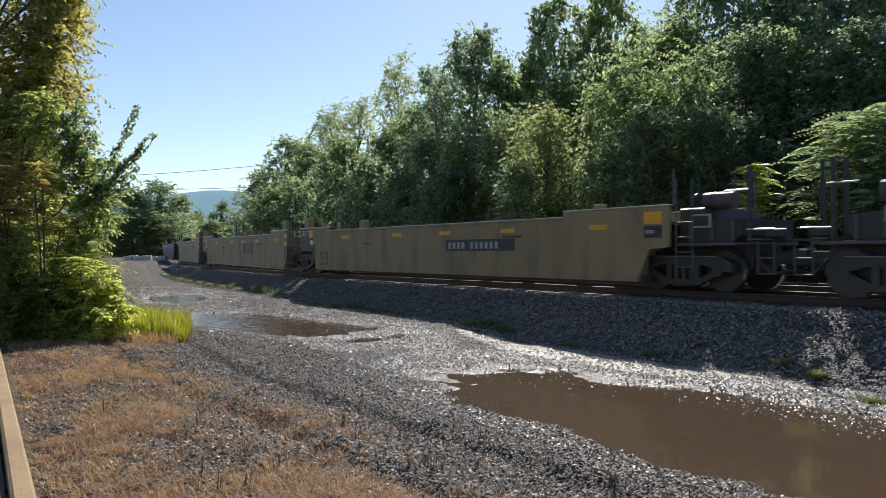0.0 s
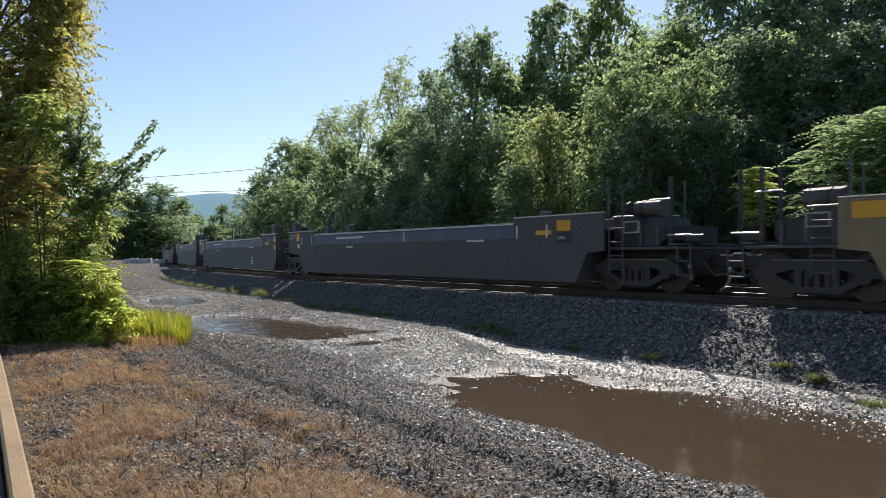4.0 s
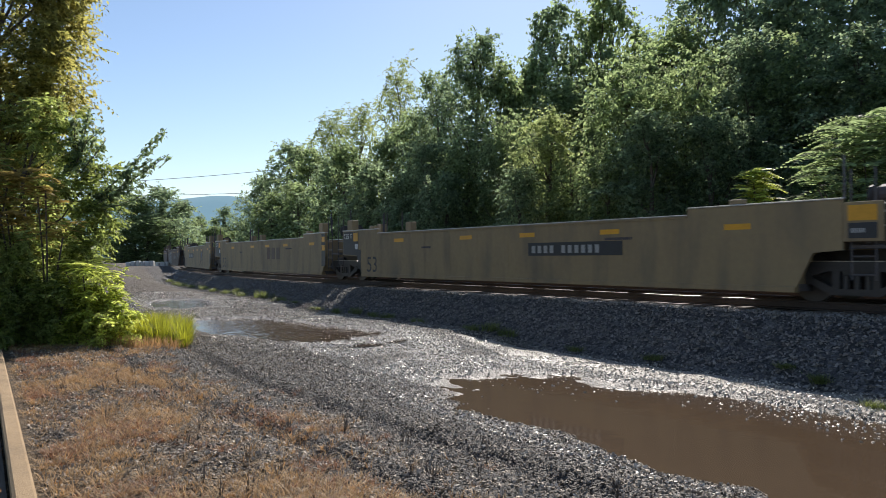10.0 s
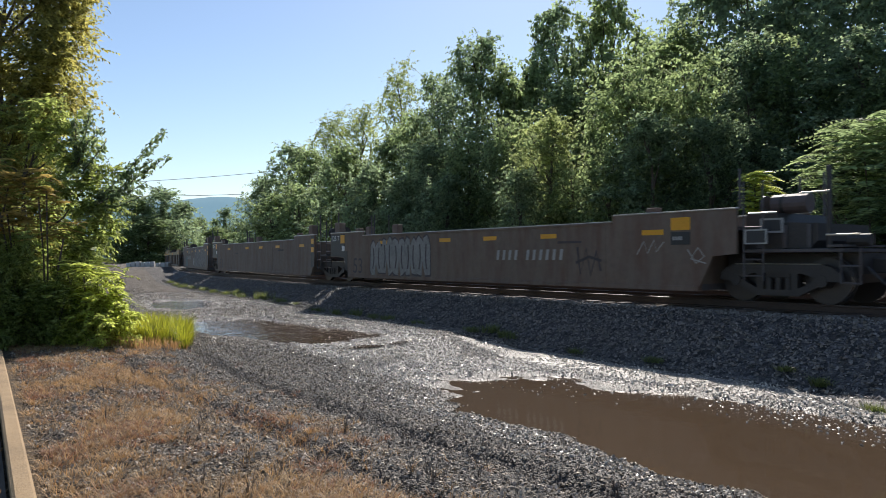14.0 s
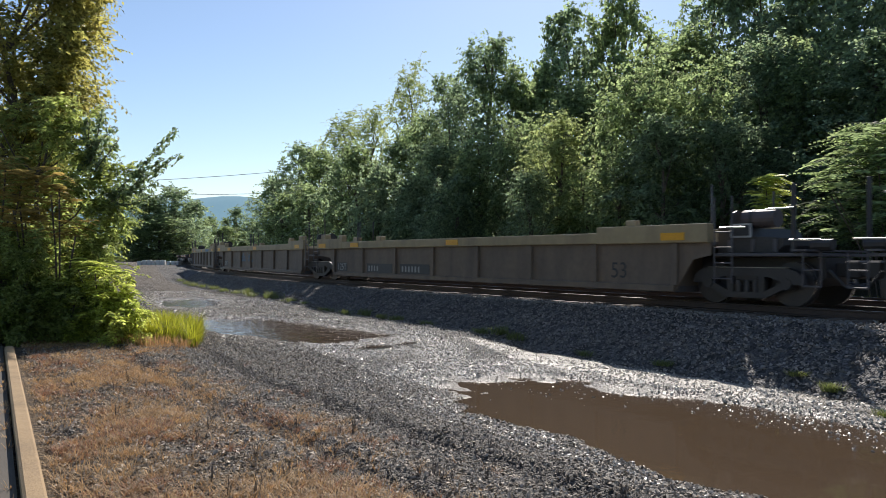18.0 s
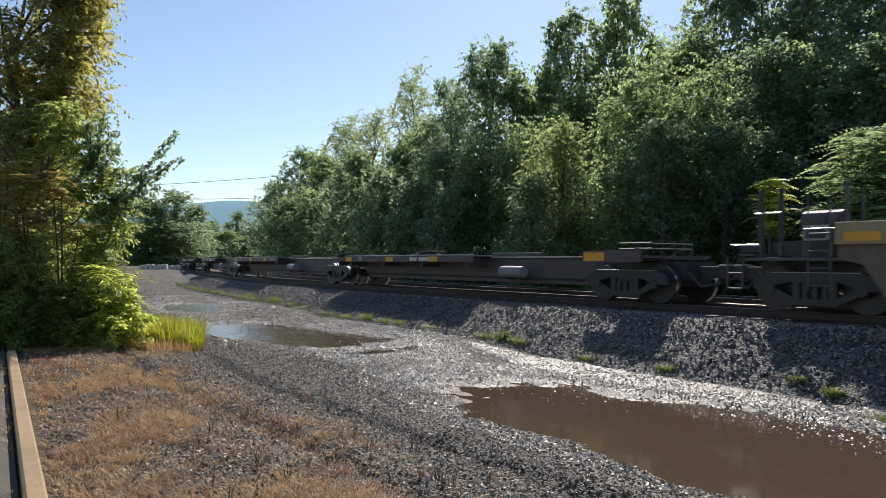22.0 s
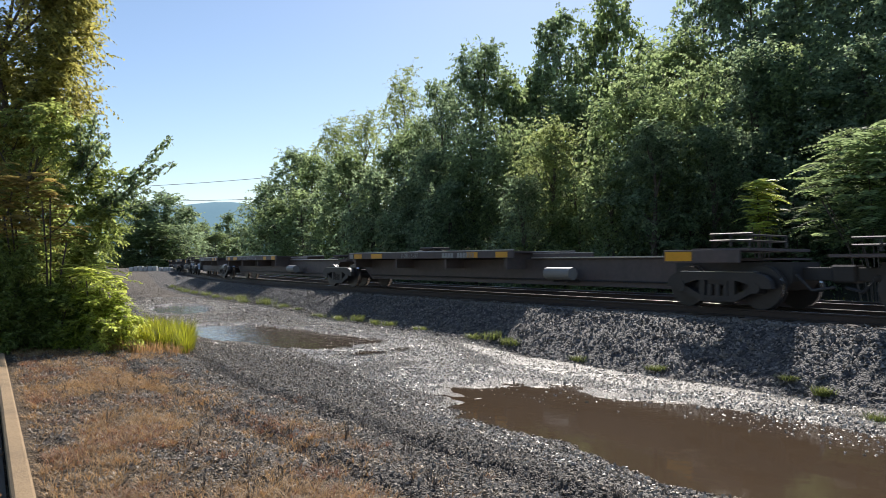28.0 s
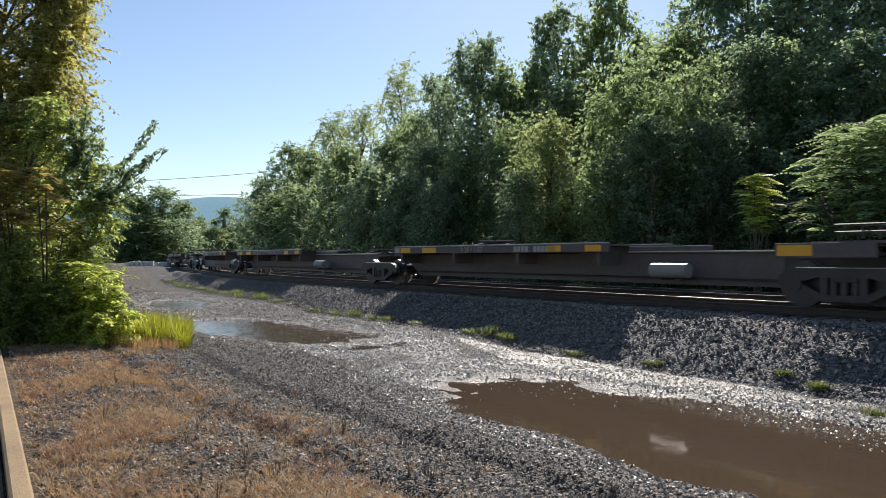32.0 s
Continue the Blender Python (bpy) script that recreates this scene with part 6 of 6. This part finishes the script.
def spine_car(car, L, front, rear, style):
    """A low car: one deep girder with a deck and narrow side beams, and a trailer hitch."""
    f = L / 2 - (0.25 if front == "g" else 0.9)
    r = -L / 2 + (0.25 if rear == "g" else 0.9)
    fg = L / 2 - (1.9 if front == "g" else 3.7)
    rg = -L / 2 + (1.9 if rear == "g" else 3.7)
    far = style in ("words", "long")
    rd = -L / 2 + ((1.4 if far else 1.15) if rear == "g" else 8.6)
    fd = rd + (9.9 if far else 8.7)
    top, deep = (1.34, 1.13) if far else (1.19, 1.13)
    part("girder", slab([(rg, 0.36), (fg, 0.36), (fg + 0.9, 1.0), (f, 1.05), (f, deep - 0.04), (r, deep - 0.04), (r, 1.05), (rg - 0.9, 1.0)], -0.48, 0.48), M_SPINE, car)
    part("deck", box(rd, fd, -1.2, 1.2, top - 0.06, top - 0.02), M_SPINE, car)
    band_y = -1.28
    for y in (-1.28, 1.28):
        s = -1 if y < 0 else 1
        beam = part("side_beam", box(rd, fd, y - s * 0.08, y, top - 0.22, top, 0.01), M_SPINE if style != "olive" else M_OLIVE, car)
        part("kick_rail", box(rd, fd, y - s * 0.06, y - s * 0.01, top, top + 0.03, 0.01), M_EDGE, beam, "pale strip in the tone of a sunlit upper edge")
    part("top_flange", box(fd + 0.01, fg + 0.9, -0.56, 0.56, deep - 0.038, deep, 0.008), M_SPINE, car)
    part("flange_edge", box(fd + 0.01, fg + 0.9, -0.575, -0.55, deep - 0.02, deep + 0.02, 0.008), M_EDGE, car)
    part("guide_rail", box(fd + 0.05, fd + 2.4, -0.56, -0.5, deep + 0.001, deep + 0.12, 0.01), M_SPINE, car)
    part("guide_rail_edge", box(fd + 0.05, fd + 2.4, -0.555, -0.505, deep + 0.121, deep + 0.14, 0.004), M_EDGE, car)
    if front == "c":
        plate = part("end_plate", box(f - 2.5, f - 0.6, -1.28, -1.2, 0.98, deep + 0.14, 0.01), M_SPINE, car, "raised dark red end plate")
        part("marker", box(f - 2.45, f - 1.75, -1.29, -1.282, 0.86 + 0.16, deep + 0.1), M_AMBER, plate, "large amber reflective square")
    for k in range(4):
        x = rd + 0.4 + (fd - rd - 0.8) * k / 3
        part("bracket", slab([(x - 0.06, top - 0.07), (x + 0.06, top - 0.07), (x + 0.06, 0.8), (x - 0.06, 0.8)], -1.2, 1.2), M_SPINE, car)
    # hitch and end frames
    hx, seat = (L / 2 - 2.5, deep) if front == "g" else (r + 4.4, top)
    hitch = part("trailer_hitch", rods([((hx, -0.35, seat), (hx + 0.9, -0.1, seat + 0.14)), ((hx, 0.35, seat), (hx + 0.9, 0.1, seat + 0.14)), ((hx + 1.7, 0, seat), (hx + 0.95, 0, seat + 0.12))], 0.05, 6), M_STEEL, car, "folded steel trailer hitch")
    part("hitch_plate", box(hx + 0.5, hx + 1.3, -0.4, 0.4, seat + 0.12, seat + 0.2, 0.02), M_STEEL, hitch)
    if front == "c" or rear == "c":
        x = f - 0.9 if front == "c" else r + 0.1
        part("end_railing", rods([((x, yy, top), (x, yy, top + 0.26)) for yy in (-1.1, -0.4, 0.4, 1.1)] + [((x, -1.1, top + z), (x, 1.1, top + z)) for z in (0.13, 0.26)] + [((x - 0.5, -1.1, top + z), (x + 0.5, -1.1, top + z)) for z in (0.12, 0.26)], 0.025, 5), M_STEEL, car)
        part("end_deck", box(x - 0.9, x + 0.5, -1.2, 1.2, top - 0.1, top - 0.04), M_SPINE, car)
    y = band_y - 0.006
    for x, half in (((rd + 0.78, 0.3), (rd + 2.2, 0.4)) if rear == "g" else ()) + ((rd + 8.0, 0.27), (fd - 0.5, 0.27)) if far else ((rd + 0.4, 0.27), (rd + 3.6, 0.27), (fd - 2.2, 0.27)):
        part("reflector", box(x - half, x + half, y - 0.004, y, top - 0.2, top - 0.03), M_AMBER, car, "amber reflective strip")
    a = rd + (0.12 if far else 1.2)
    part("notice", box(a, a + 0.28, y - 0.004, y, top - 0.2, top - 0.03), M_STENCIL, car)
    if style == "words":
        letters("TWIN 28 - ALL PURPOSE SPINE CAR", 0.17, rd + 2.9, top - 0.2, y, M_STENCIL, car, squeeze=0.92)
    elif far:
        letters("2-28 / 1-57", 0.17, rd + (3.9 if rear == "g" else 5.0), top - 0.2, y, M_STENCIL, car)
        bars(car, rd + (6.4 if rear == "g" else 1.0), top - 0.2, y, [0.13, 0.13, 0.13, 0.13, -0.16, 0.12, 0.12, 0.12, 0.12, 0.12, 0.12], 0.16, M_STENCIL)
    elif style == "olive":
        for k in range(3):
            part("emblem", box(fd - 1.35 + k * 0.36, fd - 1.1 + k * 0.36, y - 0.004, y, top - 0.19, top - 0.04), M_STENCIL, car, "faded pale emblem block")
    else:
        bars(car, rd + 5.0, top - 0.18, y, [0.1, 0.1, 0.1, 0.1, -0.1, 0.09, 0.09, 0.09, 0.09, 0.09, 0.09], 0.13, M_WHITE)
    tank = part("air_tank", rods([((fd + 1.1, -0.97, 0.69), (fd + 1.18, -0.97, 0.69)), ((fd + 1.18, -0.97, 0.69), (fd + 2.0, -0.97, 0.69)), ((fd + 2.0, -0.97, 0.69), (fd + 2.08, -0.97, 0.69))], 0.17, 18), M_TANK, car, "dusty pale air tank")
    for x in (fd + 1.3, fd + 1.85):
        part("tank_bracket", box(x - 0.03, x + 0.03, -0.97, -0.48, 0.46, 0.53), M_STEEL, tank)
    part("brake_pipe", rods([((rg, -0.52, 0.5), (fg, -0.52, 0.5))], 0.025, 5), M_STEEL, car)



# ahead end, rear end (metres behind the camera's foot at the start), joints, kind, style
UNITS = (
    (-12.4, 7.9, "gc", "yellow", "plain"),
    (8.0, 30.1, "cg", "yellow", "mark"), (30.1, 49.7, "gg", "yellow", "logo"), (49.7, 70.5, "gc", "yellow", "mark"),
    (70.5, 92.7, "cg", "navy", "plain"), (92.7, 112.4, "gg", "navy", "plain"), (112.4, 133.5, "gc", "navy", "plain"),
    (133.5, 157.6, "cc", "brown", "tags_blue"),
    (157.2, 179.1, "cg", "yellow", "mark"), (179.1, 198.85, "gg", "yellow", "logo"), (198.85, 219.9, "gc", "yellow", "mark"),
    (219.9, 241.4, "cg", "brown", "tags"), (241.4, 261.1, "gg", "brown", "plain"), (261.1, 282.4, "gc", "brown", "scrawl"),
    (282.0, 304.9, "cg", "ribbed", "mark"), (304.9, 324.4, "gg", "ribbed", "blue"), (324.4, 346.1, "gc", "ribbed", "logo"),
    (346.5, 364.5, "cg", "spine", "plain"), (364.5, 381.95, "gg", "spine", "olive"), (381.95, 399.4, "gg", "spine", "plain"), (399.4, 417.0, "gg", "spine", "olive"), (417.0, 435.2, "gc", "spine", "plain"),
    (435.4, 455.35, "cg", "spine", "long"), (455.35, 473.9, "gg", "spine", "words"), (473.9, 493.7, "gc", "spine", "long"),
    (493.8, 512.8, "cg", "spine", "long"), (512.8, 531.3, "gg", "spine", "words"), (531.3, 551.1, "gc", "spine", "long"),
    (551.4, 571.0, "cg", "spine", "long"), (571.0, 589.8, "gc", "spine", "words"))
UNIT_LABELS = {
    "yellow": "empty container well car, faded yellow with black end panels", "navy": "empty container well car, dark blue and sooty black",
    "brown": "empty container well car, rusty brown with sprayed graffiti", "ribbed": "empty ribbed well car in dusty faded yellow", "spine": "low dark spine car with amber reflective strips"}


def unit_pose(a, b, t):
    """The pose of a unit whose ends ran over the line at a and b at the start."""
    fx, fy, _ = on_line(a - SPEED * t)
    rx, ry, _ = on_line(b - SPEED * t)
    return pose((fx + rx) / 2, (fy + ry) / 2, RAIL_Z, 0, 0, math.degrees(math.atan2(fy - ry, fx - rx)))


CARS = []


def build_train():
    for a, b, joints, kind, style in UNITS:
        L = b - a
        car = thing("well_car" if kind != "spine" else "spine_car", unit_pose(a, b, 0), UNIT_LABELS[kind], "railway car", "cars of the train")
        if kind == "spine":
            spine_car(car, L, joints[0], joints[1], style)
        elif kind == "ribbed":
            ribbed_well(car, L, joints[0], joints[1], style)
        else:
            paint = {"yellow": M_YELLOW, "navy": M_SOOT, "brown": M_BROWN}[kind]
            smooth_well(car, L, joints[0], joints[1], paint, kind, style)
        running_gear(car, L, joints[0], joints[1])
        CARS.append((car, a, b))

build_ground()
build_puddles()
build_bank()
make_tree_kinds()
build_trees()
build_left_thicket()
build_sumac()
build_bronze_sumac()
build_edges()
build_train()
build_grass()
build_track(0.0, "main railway track on grey ballast")
build_track(4.1, "second railway track behind the train")
build_stones()


def motions():
    """The train runs by at a steady pace."""
    for car, a, b in CARS:
        walk(car, [(float(t), unit_pose(a, b, t)) for t in range(33)])
    # the long twigs of the thicket sway: seconds, degrees up
    for twig, at, swing in SWAYING:
        walk(twig, [(t, pose(*at, 0, -up * swing, 0)) for t, up in ((0, 17), (1, 14), (2, 8), (3, 5), (5.5, 4), (6, 6), (7, 8), (8, 12), (10, -1), (13, -0.5), (17, 0), (20, 0.3), (24, 2), (28, -2), (32, 7))])


motions()
